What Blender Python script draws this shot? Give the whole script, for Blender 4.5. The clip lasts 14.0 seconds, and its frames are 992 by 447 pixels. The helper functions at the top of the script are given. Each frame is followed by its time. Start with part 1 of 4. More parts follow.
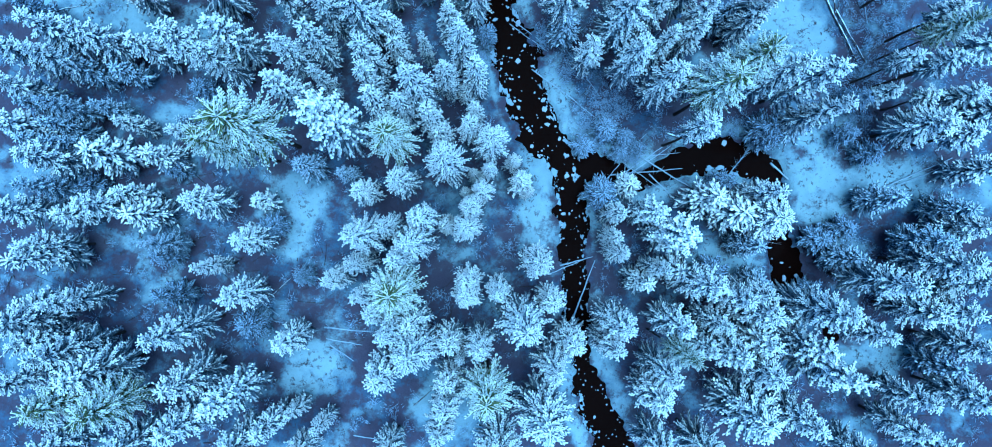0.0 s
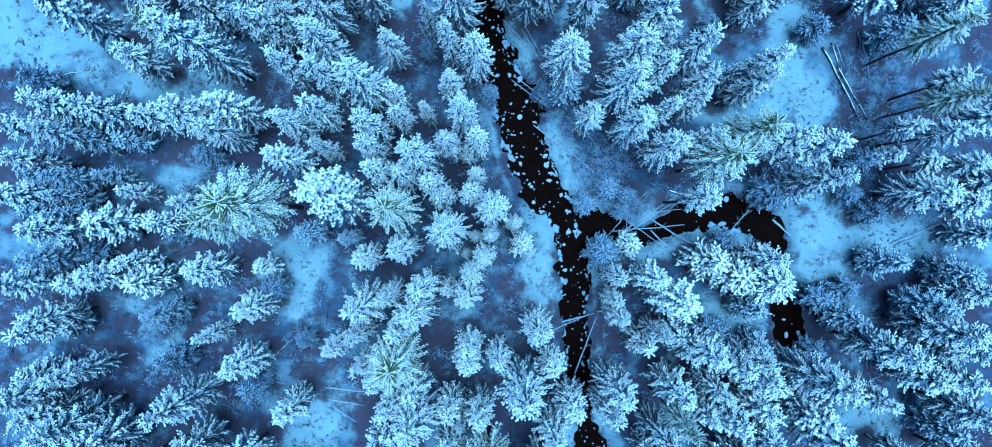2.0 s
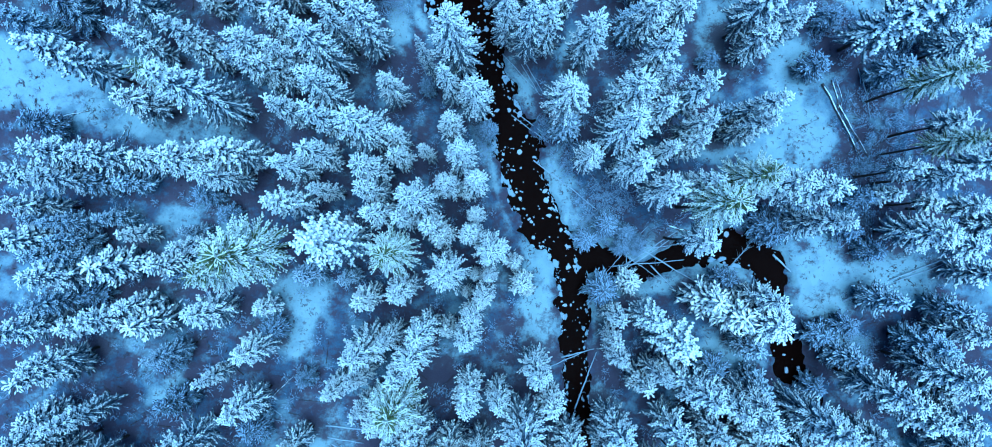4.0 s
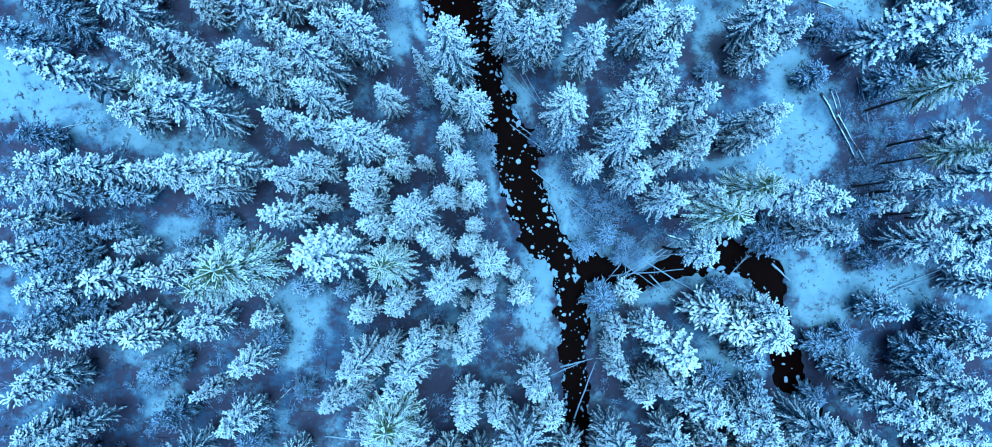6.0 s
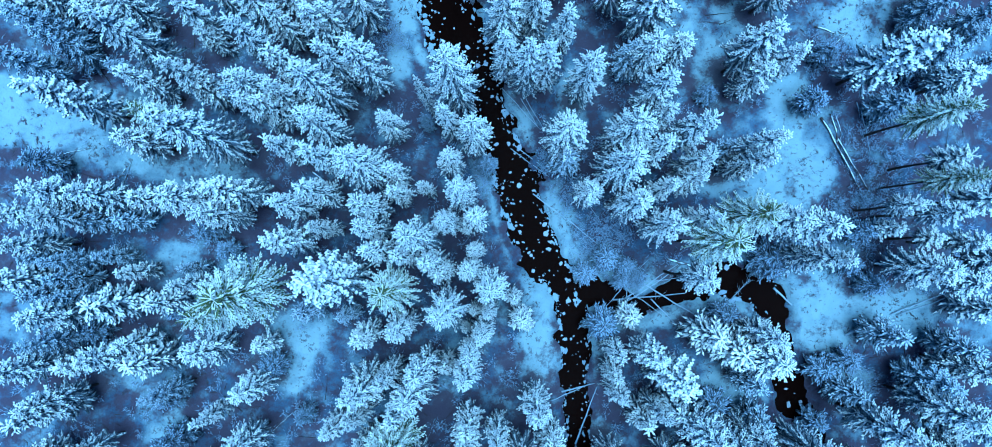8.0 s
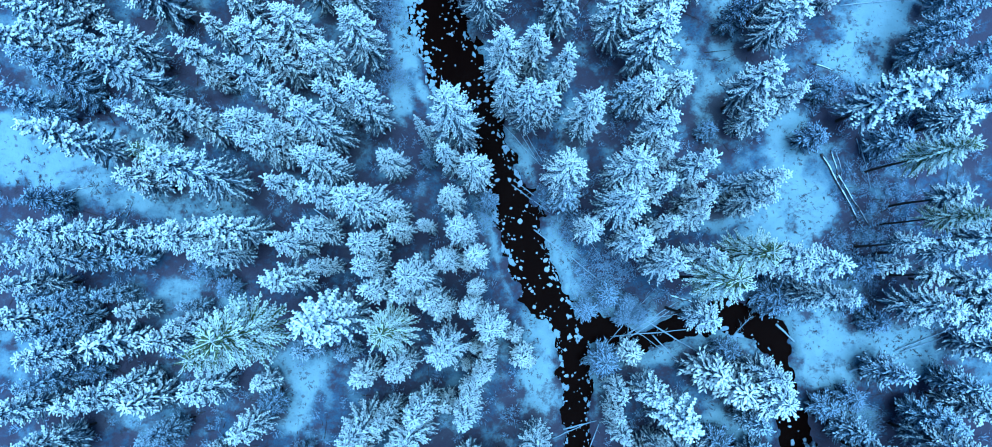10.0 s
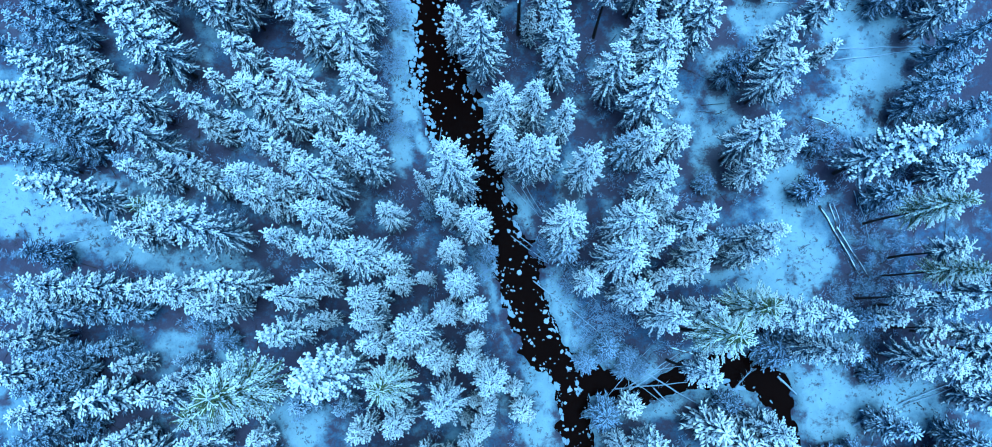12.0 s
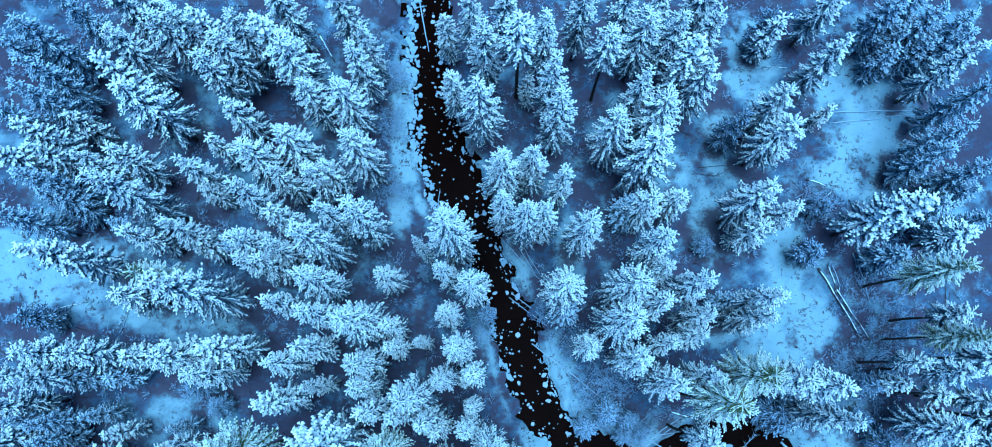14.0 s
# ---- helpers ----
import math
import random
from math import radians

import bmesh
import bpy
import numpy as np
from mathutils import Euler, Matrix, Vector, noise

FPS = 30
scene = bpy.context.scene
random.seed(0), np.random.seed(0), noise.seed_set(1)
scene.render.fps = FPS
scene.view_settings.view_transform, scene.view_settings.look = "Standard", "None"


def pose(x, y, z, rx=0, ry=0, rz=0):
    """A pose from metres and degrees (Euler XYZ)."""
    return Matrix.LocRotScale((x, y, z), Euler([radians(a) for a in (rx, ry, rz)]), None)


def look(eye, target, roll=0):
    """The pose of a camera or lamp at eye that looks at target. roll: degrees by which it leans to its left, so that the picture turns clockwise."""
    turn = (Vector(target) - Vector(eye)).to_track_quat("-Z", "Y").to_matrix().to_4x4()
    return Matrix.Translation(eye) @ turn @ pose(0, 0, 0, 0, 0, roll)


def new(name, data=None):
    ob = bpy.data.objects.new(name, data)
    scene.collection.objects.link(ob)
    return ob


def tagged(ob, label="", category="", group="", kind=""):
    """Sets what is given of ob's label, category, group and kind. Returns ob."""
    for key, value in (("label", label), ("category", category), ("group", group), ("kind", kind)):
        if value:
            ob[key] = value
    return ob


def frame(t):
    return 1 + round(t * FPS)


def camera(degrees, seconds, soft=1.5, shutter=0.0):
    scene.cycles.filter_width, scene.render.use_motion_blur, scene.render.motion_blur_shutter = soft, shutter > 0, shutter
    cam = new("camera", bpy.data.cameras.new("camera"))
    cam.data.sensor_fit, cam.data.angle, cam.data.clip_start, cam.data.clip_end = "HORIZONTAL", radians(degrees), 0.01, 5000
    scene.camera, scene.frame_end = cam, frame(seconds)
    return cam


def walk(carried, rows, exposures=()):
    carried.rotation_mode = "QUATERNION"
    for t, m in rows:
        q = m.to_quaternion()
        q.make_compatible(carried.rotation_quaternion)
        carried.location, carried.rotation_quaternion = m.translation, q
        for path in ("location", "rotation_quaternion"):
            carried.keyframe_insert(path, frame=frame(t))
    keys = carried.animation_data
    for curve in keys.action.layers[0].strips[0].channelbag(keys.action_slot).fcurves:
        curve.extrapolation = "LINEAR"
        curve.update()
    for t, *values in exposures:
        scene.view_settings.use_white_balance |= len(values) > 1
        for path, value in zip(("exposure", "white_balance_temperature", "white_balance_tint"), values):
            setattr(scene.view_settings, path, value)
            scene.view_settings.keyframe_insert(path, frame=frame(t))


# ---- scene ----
cam = camera(66.75, 14.0, soft=0.95)
PATH = [
    (0, -0.363, -1.055, 67.295, 0.072, -0.407, 0.101),
    (0.5, -0.205, -0.282, 67.352, 0.093, -0.227, 0.108),
    (1, -0.131, 0.888, 67.342, 0.073, -0.146, 0.161),
    (1.5, -0.045, 2.369, 67.360, 0.003, -0.038, 0.179),
    (2, 0.073, 4.013, 67.396, 0.032, 0.102, 0.195),
    (2.5, 0.105, 5.227, 67.412, 0.045, 0.146, 0.167),
    (3, 0.194, 6.129, 67.435, -0.021, 0.232, 0.170),
    (5.5, 0.531, 7.783, 67.414, 0.076, 0.408, 0.085),
    (6, 0.590, 7.969, 67.411, 0.078, 0.454, 0.047),
    (6.5, 0.612, 8.216, 67.408, 0.126, 0.469, 0.054),
    (7, 0.660, 8.460, 67.413, 0.348, 0.534, 0.051),
    (7.5, 0.707, 8.512, 67.437, 0.859, 0.599, 0.055),
    (8, 0.739, 8.651, 67.421, 1.327, 0.644, 0.033),
    (10.5, 0.933, 9.810, 67.448, 3.845, 0.879, 0.016),
    (11, 0.901, 9.986, 67.458, 4.559, 0.832, 0.023),
    (11.5, 0.866, 10.228, 67.503, 5.445, 0.788, 0.018),
    (12, 0.816, 10.439, 67.527, 6.432, 0.726, -0.012),
    (12.5, 0.832, 10.684, 67.539, 7.387, 0.720, 0.000),
    (13, 0.801, 11.009, 67.529, 8.271, 0.651, -0.008),
    (13.5, 0.834, 11.229, 67.559, 9.293, 0.661, 0.009),
    (14, 0.966, 11.562, 67.561, 10.179, 0.718, 0.017),
]
EXPOSURES = [(0.0, 1.90, 4170.0, 2.0), (14.0, 1.90, 4170.0, 2.0)]
walk(cam, [(t, pose(*place)) for t, *place in PATH], EXPOSURES)

# ---- light: a dull winter evening sky, no direct sun ----
world = bpy.data.worlds.new("winter_sky")
scene.world = world
world.use_nodes = True
sky = world.node_tree.nodes.new("ShaderNodeTexSky")
sky.sky_type, sky.sun_disc = "NISHITA", False
sky.sun_elevation, sky.sun_rotation = radians(40), radians(180)
sky.air_density, sky.dust_density, sky.ozone_density = 1.4, 0.2, 7.0
world.node_tree.nodes["Background"].inputs["Strength"].default_value = 0.05
world.node_tree.links.new(sky.outputs["Color"], world.node_tree.nodes["Background"].inputs["Color"])
sun = new("sun", bpy.data.lights.new("sun", "SUN"))
sun.data.energy, sun.data.angle, sun.data.color = 1.75, radians(38), (0.74, 0.96, 1.0)
sun.matrix_basis = look((4, 0, 60), (0, 0, 0))

# ---- materials ----
class Nodes:
    """A small helper to wire a material."""

    def __init__(self, name):
        self.mat = bpy.data.materials.new(name)
        self.mat.use_nodes = True
        self.tree = self.mat.node_tree
        self.bsdf = self.tree.nodes["Principled BSDF"]
        self.coords = self.tree.nodes.new("ShaderNodeTexCoord")

    def add(self, kind, **sockets):
        node = self.tree.nodes.new(kind)
        for key, value in sockets.items():
            self.put(node.inputs[key.replace("_", " ")], value)
        return node

    def put(self, socket, value):
        if isinstance(value, bpy.types.NodeSocket):
            self.tree.links.new(value, socket)
        else:
            socket.default_value = value

    def noise(self, scale, detail=3.0, rough=0.55, space="Object"):
        node = self.add("ShaderNodeTexNoise", Scale=scale, Detail=detail, Roughness=rough)
        self.put(node.inputs["Vector"], self.coords.outputs[space])
        return node.outputs["Fac"]

    def ramp(self, value, *stops):
        node = self.tree.nodes.new("ShaderNodeValToRGB")
        while len(node.color_ramp.elements) < len(stops):
            node.color_ramp.elements.new(0.5)
        for element, (place, colour) in zip(node.color_ramp.elements, stops):
            element.position, element.color = place, (*colour, 1) if len(colour) == 3 else colour
        self.put(node.inputs["Fac"], value)
        return node.outputs["Color"]

    def mix(self, fac, a, b):
        node = self.tree.nodes.new("ShaderNodeMix")
        node.data_type = "RGBA"
        for socket, value in zip((node.inputs[0], node.inputs[6], node.inputs[7]), (fac, a, b)):
            self.put(socket, (*value, 1) if isinstance(value, tuple) and len(value) == 3 else value)
        return node.outputs[2]

    def math(self, operation, a, b=0.0):
        node = self.tree.nodes.new("ShaderNodeMath")
        node.operation = operation
        self.put(node.inputs[0], a)
        self.put(node.inputs[1], b)
        return node.outputs[0]

    def bump(self, height, strength, distance):
        node = self.add("ShaderNodeBump", Height=height, Strength=strength, Distance=distance)
        self.put(self.bsdf.inputs["Normal"], node.outputs["Normal"])

    def done(self, colour, rough, specular=0.3):
        self.put(self.bsdf.inputs["Base Color"], (*colour, 1) if isinstance(colour, tuple) and len(colour) == 3 else colour)
        self.put(self.bsdf.inputs["Roughness"], rough)
        self.put(self.bsdf.inputs["Specular IOR Level"], specular)
        return self.mat


def facing_up(n, low, high, grain):
    """How far a face looks up, broken by a grain: where snow stays lying."""
    z = n.add("ShaderNodeSeparateXYZ", Vector=n.add("ShaderNodeNewGeometry").outputs["Normal"]).outputs["Z"]
    value = n.math("ADD", z, n.math("MULTIPLY", n.math("SUBTRACT", n.noise(grain), 0.5), 0.9))
    value = n.math("ADD", n.math("MULTIPLY", value, 0.5), 0.5)
    return n.ramp(value, (0.5 + 0.5 * low, (0, 0, 0)), (0.5 + 0.5 * high, (1, 1, 1)))


def snow_crown(name, needles, snow, low, high):
    """Boughs of dark needles with snow and rime on their upper sides."""
    n = Nodes(name)
    mask = facing_up(n, low, high, 5.0)
    green = n.mix(n.noise(9.0), tuple(c * 0.55 for c in needles), tuple(c * 1.5 for c in needles))
    fresh = n.math("ADD", n.math("MULTIPLY", n.noise(3.0), 0.6), n.math("MULTIPLY", n.add("ShaderNodeObjectInfo").outputs["Random"], 0.5))
    white = n.mix(fresh, tuple(c * 0.78 for c in snow), snow)
    n.bump(n.noise(16.0, 4.0), 0.45, 0.05)
    return n.done(n.mix(mask, green, white), 0.85, 0.15)


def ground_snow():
    """Snow over heath: deep on the open ground; among the trees thin, littered and full of tussocks, their shade mixed
    into its colour.
    """
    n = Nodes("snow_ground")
    open_snow = n.tree.nodes.new("ShaderNodeAttribute")
    open_snow.attribute_name = "open_snow"
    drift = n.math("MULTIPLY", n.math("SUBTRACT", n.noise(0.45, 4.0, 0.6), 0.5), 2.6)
    open_tone = n.ramp(n.math("ADD", open_snow.outputs["Fac"], drift), (0.05, (0, 0, 0)), (1.0, (1, 1, 1)))
    # less snow among the trees, and their shade put into the ground colour
    thin = n.math("SUBTRACT", 1.0, open_tone)
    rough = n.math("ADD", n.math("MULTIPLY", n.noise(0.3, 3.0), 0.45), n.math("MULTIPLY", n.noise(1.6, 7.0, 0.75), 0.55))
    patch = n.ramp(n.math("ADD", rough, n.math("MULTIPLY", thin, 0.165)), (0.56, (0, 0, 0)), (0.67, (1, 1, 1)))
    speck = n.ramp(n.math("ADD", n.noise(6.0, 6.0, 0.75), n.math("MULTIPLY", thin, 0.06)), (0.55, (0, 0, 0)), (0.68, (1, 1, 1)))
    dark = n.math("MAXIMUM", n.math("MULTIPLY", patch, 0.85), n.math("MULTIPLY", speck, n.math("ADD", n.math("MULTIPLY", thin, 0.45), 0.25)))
    # dark discs for the shade below the crowns, broken up like fallen needles
    shade_litter = n.tree.nodes.new("ShaderNodeAttribute")
    shade_litter.attribute_name = "shade_litter"
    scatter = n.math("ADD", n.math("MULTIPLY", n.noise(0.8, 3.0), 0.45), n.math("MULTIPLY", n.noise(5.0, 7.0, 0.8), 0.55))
    fallen = n.ramp(n.math("ADD", n.math("MULTIPLY", shade_litter.outputs["Fac"], 0.34), scatter), (0.62, (0, 0, 0)), (0.76, (1, 1, 1)))
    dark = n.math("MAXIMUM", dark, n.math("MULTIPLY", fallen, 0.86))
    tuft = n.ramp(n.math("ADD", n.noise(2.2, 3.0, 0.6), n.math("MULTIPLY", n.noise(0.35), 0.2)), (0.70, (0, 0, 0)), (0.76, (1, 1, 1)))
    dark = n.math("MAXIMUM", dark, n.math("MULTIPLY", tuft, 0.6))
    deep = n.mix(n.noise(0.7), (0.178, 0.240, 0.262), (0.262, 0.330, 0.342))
    # the blue-black end of this mix stands for shade between the trees
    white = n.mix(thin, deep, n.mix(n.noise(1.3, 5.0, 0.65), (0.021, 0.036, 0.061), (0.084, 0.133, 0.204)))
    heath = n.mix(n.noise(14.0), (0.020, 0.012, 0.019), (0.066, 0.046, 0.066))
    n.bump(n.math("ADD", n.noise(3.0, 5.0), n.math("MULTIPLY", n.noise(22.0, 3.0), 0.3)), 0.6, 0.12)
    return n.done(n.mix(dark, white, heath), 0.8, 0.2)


def stream_water():
    n = Nodes("stream_water")
    n.bump(n.noise(2.5, 3.0), 0.15, 0.05)
    return n.done(n.mix(n.noise(0.5), (0.0022, 0.0010, 0.0008), (0.0045, 0.0019, 0.0014)), 0.08, 0.001)


def bark(name, low, high):
    n = Nodes(name)
    n.bump(n.noise(25.0, 4.0), 0.7, 0.02)
    return n.done(n.mix(n.noise(7.0, 4.0), low, high), 0.9, 0.1)


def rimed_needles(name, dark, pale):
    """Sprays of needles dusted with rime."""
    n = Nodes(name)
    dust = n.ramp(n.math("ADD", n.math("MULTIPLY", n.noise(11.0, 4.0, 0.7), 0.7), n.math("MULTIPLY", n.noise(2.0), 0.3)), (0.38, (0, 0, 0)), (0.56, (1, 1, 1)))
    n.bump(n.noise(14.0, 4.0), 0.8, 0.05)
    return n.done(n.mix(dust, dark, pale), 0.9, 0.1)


def plain_snow(name, low, high):
    n = Nodes(name)
    n.bump(n.noise(8.0, 4.0), 0.4, 0.04)
    return n.done(n.mix(n.noise(2.0), low, high), 0.7, 0.2)


def snowed_wood(name, low, high):
    """Bark with snow lying along the top."""
    n = Nodes(name)
    wood = n.mix(n.noise(9.0, 4.0), low, high)
    n.bump(n.noise(20.0), 0.4, 0.03)
    return n.done(n.mix(facing_up(n, 0.85, 1.15, 2.0), wood, (0.70, 0.80, 0.86)), 0.85, 0.15)


FROST = snow_crown("rimed_needles", (0.030, 0.044, 0.042), (0.80, 0.825, 0.78), -0.30, 0.10)
HEAVY = snow_crown("snow_laden_needles", (0.030, 0.042, 0.040), (0.86, 0.885, 0.835), -0.45, -0.05)
GREEN = snow_crown("thinly_rimed_green_needles", (0.08, 0.11, 0.030), (0.74, 0.78, 0.68), -0.35, 0.05)
DULL = snow_crown("thinly_rimed_twigs", (0.040, 0.034, 0.050), (0.30, 0.37, 0.47), 0.05, 0.60)
# spruce frond tone, taken darker to hold the shade inside the crowns
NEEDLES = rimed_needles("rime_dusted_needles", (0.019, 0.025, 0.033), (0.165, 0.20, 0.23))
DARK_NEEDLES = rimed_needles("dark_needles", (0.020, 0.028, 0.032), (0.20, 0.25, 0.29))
DUSKY = snow_crown("thin_grey_rime", (0.028, 0.038, 0.040), (0.48, 0.55, 0.61), -0.15, 0.30)
GREEN_NEEDLES = rimed_needles("green_pine_needles", (0.060, 0.080, 0.022), (0.16, 0.19, 0.09))
GROUND, WATER = ground_snow(), stream_water()
BARK = bark("dark_bark", (0.022, 0.018, 0.016), (0.060, 0.048, 0.042))
ICE = plain_snow("floe_ice", (0.20, 0.235, 0.28), (0.36, 0.39, 0.43))
SHELF = plain_snow("shelf_ice", (0.16, 0.21, 0.255), (0.25, 0.305, 0.35))
GRASS = bark("winter_grass", (0.030, 0.026, 0.034), (0.09, 0.08, 0.09))
LOG = snowed_wood("snowed_log", (0.04, 0.035, 0.035), (0.10, 0.085, 0.08))
PALE_LOG = plain_snow("rimed_pole", (0.17, 0.21, 0.26), (0.40, 0.46, 0.51))

# ---- lie of the land ----
# the stream: places along its middle with half its width
STREAM = [(-7.5, 75.0, 2.0), (-6.9, 56.0, 2.0), (-6.2, 46.3, 2.0), (-6.7, 42.9, 1.7), (-6.5, 39.6, 1.7), (-6.2, 36.4, 1.7),
          (-5.6, 33.2, 2.2), (-5.0, 30.1, 2.4), (-3.8, 27.0, 2.65), (-2.6, 24.0, 2.6), (-1.1, 21.0, 2.1), (0.1, 18.4, 1.8),
          (1.1, 15.6, 1.8), (2.1, 12.9, 1.9), (2.8, 10.1, 1.95), (3.9, 7.3, 1.85), (5.5, 5.6, 1.4), (6.6, 4.0, 1.5),
          (6.8, 2.0, 1.35), (7.0, -0.8, 1.3), (6.9, -3.6, 1.15), (7.1, -6.4, 1.15), (7.3, -9.2, 1.05), (7.5, -12.0, 0.9),
          (7.8, -13.7, 0.9), (8.5, -16.0, 1.3), (9.3, -18.2, 1.5), (10.4, -20.4, 1.8), (13.0, -27.0, 1.8), (17.0, -45.0, 1.8)]
# the side arm that joins it from the east
ARM = [(6.8, 4.2, 1.3), (9.0, 4.0, 1.15), (10.9, 3.4, 0.95), (12.6, 3.0, 0.95), (14.1, 3.3, 0.95), (15.8, 4.2, 1.0), (18.1, 5.0, 1.25), (20.9, 5.1, 1.7),
       (22.9, 4.9, 1.8), (24.6, 3.3, 1.5), (25.5, 0.6, 0.8), (25.7, -2.6, 1.1), (26.2, -5.2, 1.9), (28.2, -8.2, 1.2), (30.4, -11.5, 0.45)]
FALL = 0.029


def lattice(i, j, seed):
    n = (i.astype(np.int64) * 374761393 + j.astype(np.int64) * 668265263 + seed * 974634777) & 0x7FFFFFFF
    n = ((n ^ (n >> 13)) * 1274126177) & 0x7FFFFFFF
    return ((n ^ (n >> 16)) & 0xFFFF) / 65535.0


def ripple(x, y, size, seed=0):
    """Smooth noise from -1 to 1 with lumps of that size."""
    u, v = np.asarray(x, float) / size, np.asarray(y, float) / size
    i, j = np.floor(u), np.floor(v)
    a, b = u - i, v - j
    a, b = a * a * (3 - 2 * a), b * b * (3 - 2 * b)
    low = lattice(i, j, seed) * (1 - a) + lattice(i + 1, j, seed) * a
    high = lattice(i, j + 1, seed) * (1 - a) + lattice(i + 1, j + 1, seed) * a
    return 2 * (low * (1 - b) + high * b) - 1


def beside(x, y, line):
    """The distance from the water's edge of a stream (inside: minus) and the side (-1 to the west of its line)."""
    best, side = np.full(np.shape(x), 1e9), np.zeros(np.shape(x))
    for (x0, y0, r0), (x1, y1, r1) in zip(line, line[1:]):
        dx, dy = x1 - x0, y1 - y0
        s = np.clip(((x - x0) * dx + (y - y0) * dy) / (dx * dx + dy * dy), 0, 1)
        d = np.hypot(x - x0 - s * dx, y - y0 - s * dy) - (r0 + s * (r1 - r0))
        turn = np.sign((x - x0) * dy - (y - y0) * dx)
        side = np.where(d < best, turn, side)
        best = np.minimum(best, d)
    return best, side


def water_z(y):
    return -FALL * np.clip(y, -45, 75)


def land(x, y, rough=True):
    """The height of the snow."""
    x, y = np.asarray(x, float), np.asarray(y, float)
    d, side = beside(x, y, STREAM)
    e, _ = beside(x, y, ARM)
    if rough:
        wobble = 0.34 * ripple(x, y, 1.1, 1) + 0.34 * ripple(x, y, 0.5, 2)
        d, e = d + wobble, e + wobble
    far = np.minimum(np.maximum(d, 0), 60)
    west = 0.2 * far + 0.004 * far ** 2
    east = 0.11 * far
    slope = np.where(side > 0, west, east) * np.clip(d / 4.0, 0, 1) ** 0.5
    bank = np.clip(d / 0.5, -1, 1) * 0.38 + slope
    arm = np.clip(e / 0.5, -1, 1) * 0.38 + 0.22 * np.maximum(e, 0)
    z = np.minimum(bank, arm)
    if rough:
        dry = np.clip(np.minimum(d, e) / 1.5, 0, 1)
        z = z + dry * (0.22 * ripple(x, y, 2.7, 3) + 0.1 * ripple(x, y, 0.9, 4) + 0.05 * ripple(x, y, 0.4, 5))
        z = z + np.clip((far - 8) / 20, 0, 1) * 0.8 * ripple(x, y, 9.0, 6)
        # open cracks in the ice along the shore of the upper reach
        shore = np.clip(np.minimum(d / 0.3, (np.where(side > 0, 2.6, 1.1) - d) / 0.8), 0, 1) * np.clip((y - np.where(side > 0, 18.5, 12.5)) / 3, 0, 1)
        crack = np.clip((0.26 - np.abs(ripple(x, y, 0.8, 71))) / 0.12, 0, 1) * np.clip(0.35 + 2.2 * ripple(x, y, 2.4, 72), 0, 1)
        z = z - 1.0 * shore * crack
    return z + water_z(y)


# ---- building helpers ----
def mesh_of(name, verts, faces, material, smooth=True):
    data = bpy.data.meshes.new(name)
    data.from_pydata([tuple(v) for v in verts], [], faces)
    data.materials.append(material)
    if smooth:
        data.polygons.foreach_set("use_smooth", [True] * len(data.polygons))
    data.update()
    return data


def part(name, data, parent, label=""):
    ob = new(name, data)
    ob.parent = parent
    return tagged(ob, label) if label else ob


class Shape:
    """Collects the pieces of one mesh."""

    def __init__(self):
        self.verts, self.faces, self.dark = [], [], set()

    def tube(self, points, radii, sides=5, flat=1.0, cap=False, tip=False):
        """A tube along points; a radius of 0 at the end closes it to a tip."""
        points = [Vector(p) for p in points]
        rings = []
        for i, (p, r) in enumerate(zip(points, radii)):
            way = (points[min(i + 1, len(points) - 1)] - points[max(i - 1, 0)]).normalized()
            out = way.cross(Vector((0, 0, 1)) if abs(way.z) < 0.9 else Vector((0, 1, 0))).normalized()
            up = out.cross(way)
            first = len(self.verts)
            if r <= 0:
                self.verts.append(p)
                rings.append([first])
                continue
            for k in range(sides):
                a = 2 * math.pi * k / sides
                self.verts.append(p + out * (r * math.cos(a)) + up * (r * flat * math.sin(a)))
            rings.append(list(range(first, first + sides)))
        for a, b in zip(rings, rings[1:]):
            for k in range(sides):
                m = (k + 1) % sides
                if len(a) == 1:
                    self.faces.append((a[0], b[m], b[k]))
                elif len(b) == 1:
                    self.faces.append((a[k], a[m], b[0]))
                else:
                    self.faces.append((a[k], a[m], b[m], b[k]))
        if tip and len(rings[-1]) == 3:
            self.faces.append(tuple(rings[-1]))
        if cap:
            for ring, back in ((rings[0], True), (rings[-1], False)):
                if len(ring) > 2:
                    self.faces.append(tuple(reversed(ring)) if back else tuple(ring))

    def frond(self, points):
        """A thin spray of needles, without snow, dark for the shade inside the crown as well."""
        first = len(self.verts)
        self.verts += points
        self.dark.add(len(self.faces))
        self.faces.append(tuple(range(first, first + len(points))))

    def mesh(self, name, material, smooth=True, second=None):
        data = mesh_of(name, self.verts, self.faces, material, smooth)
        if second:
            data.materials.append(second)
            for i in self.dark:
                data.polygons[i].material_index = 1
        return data


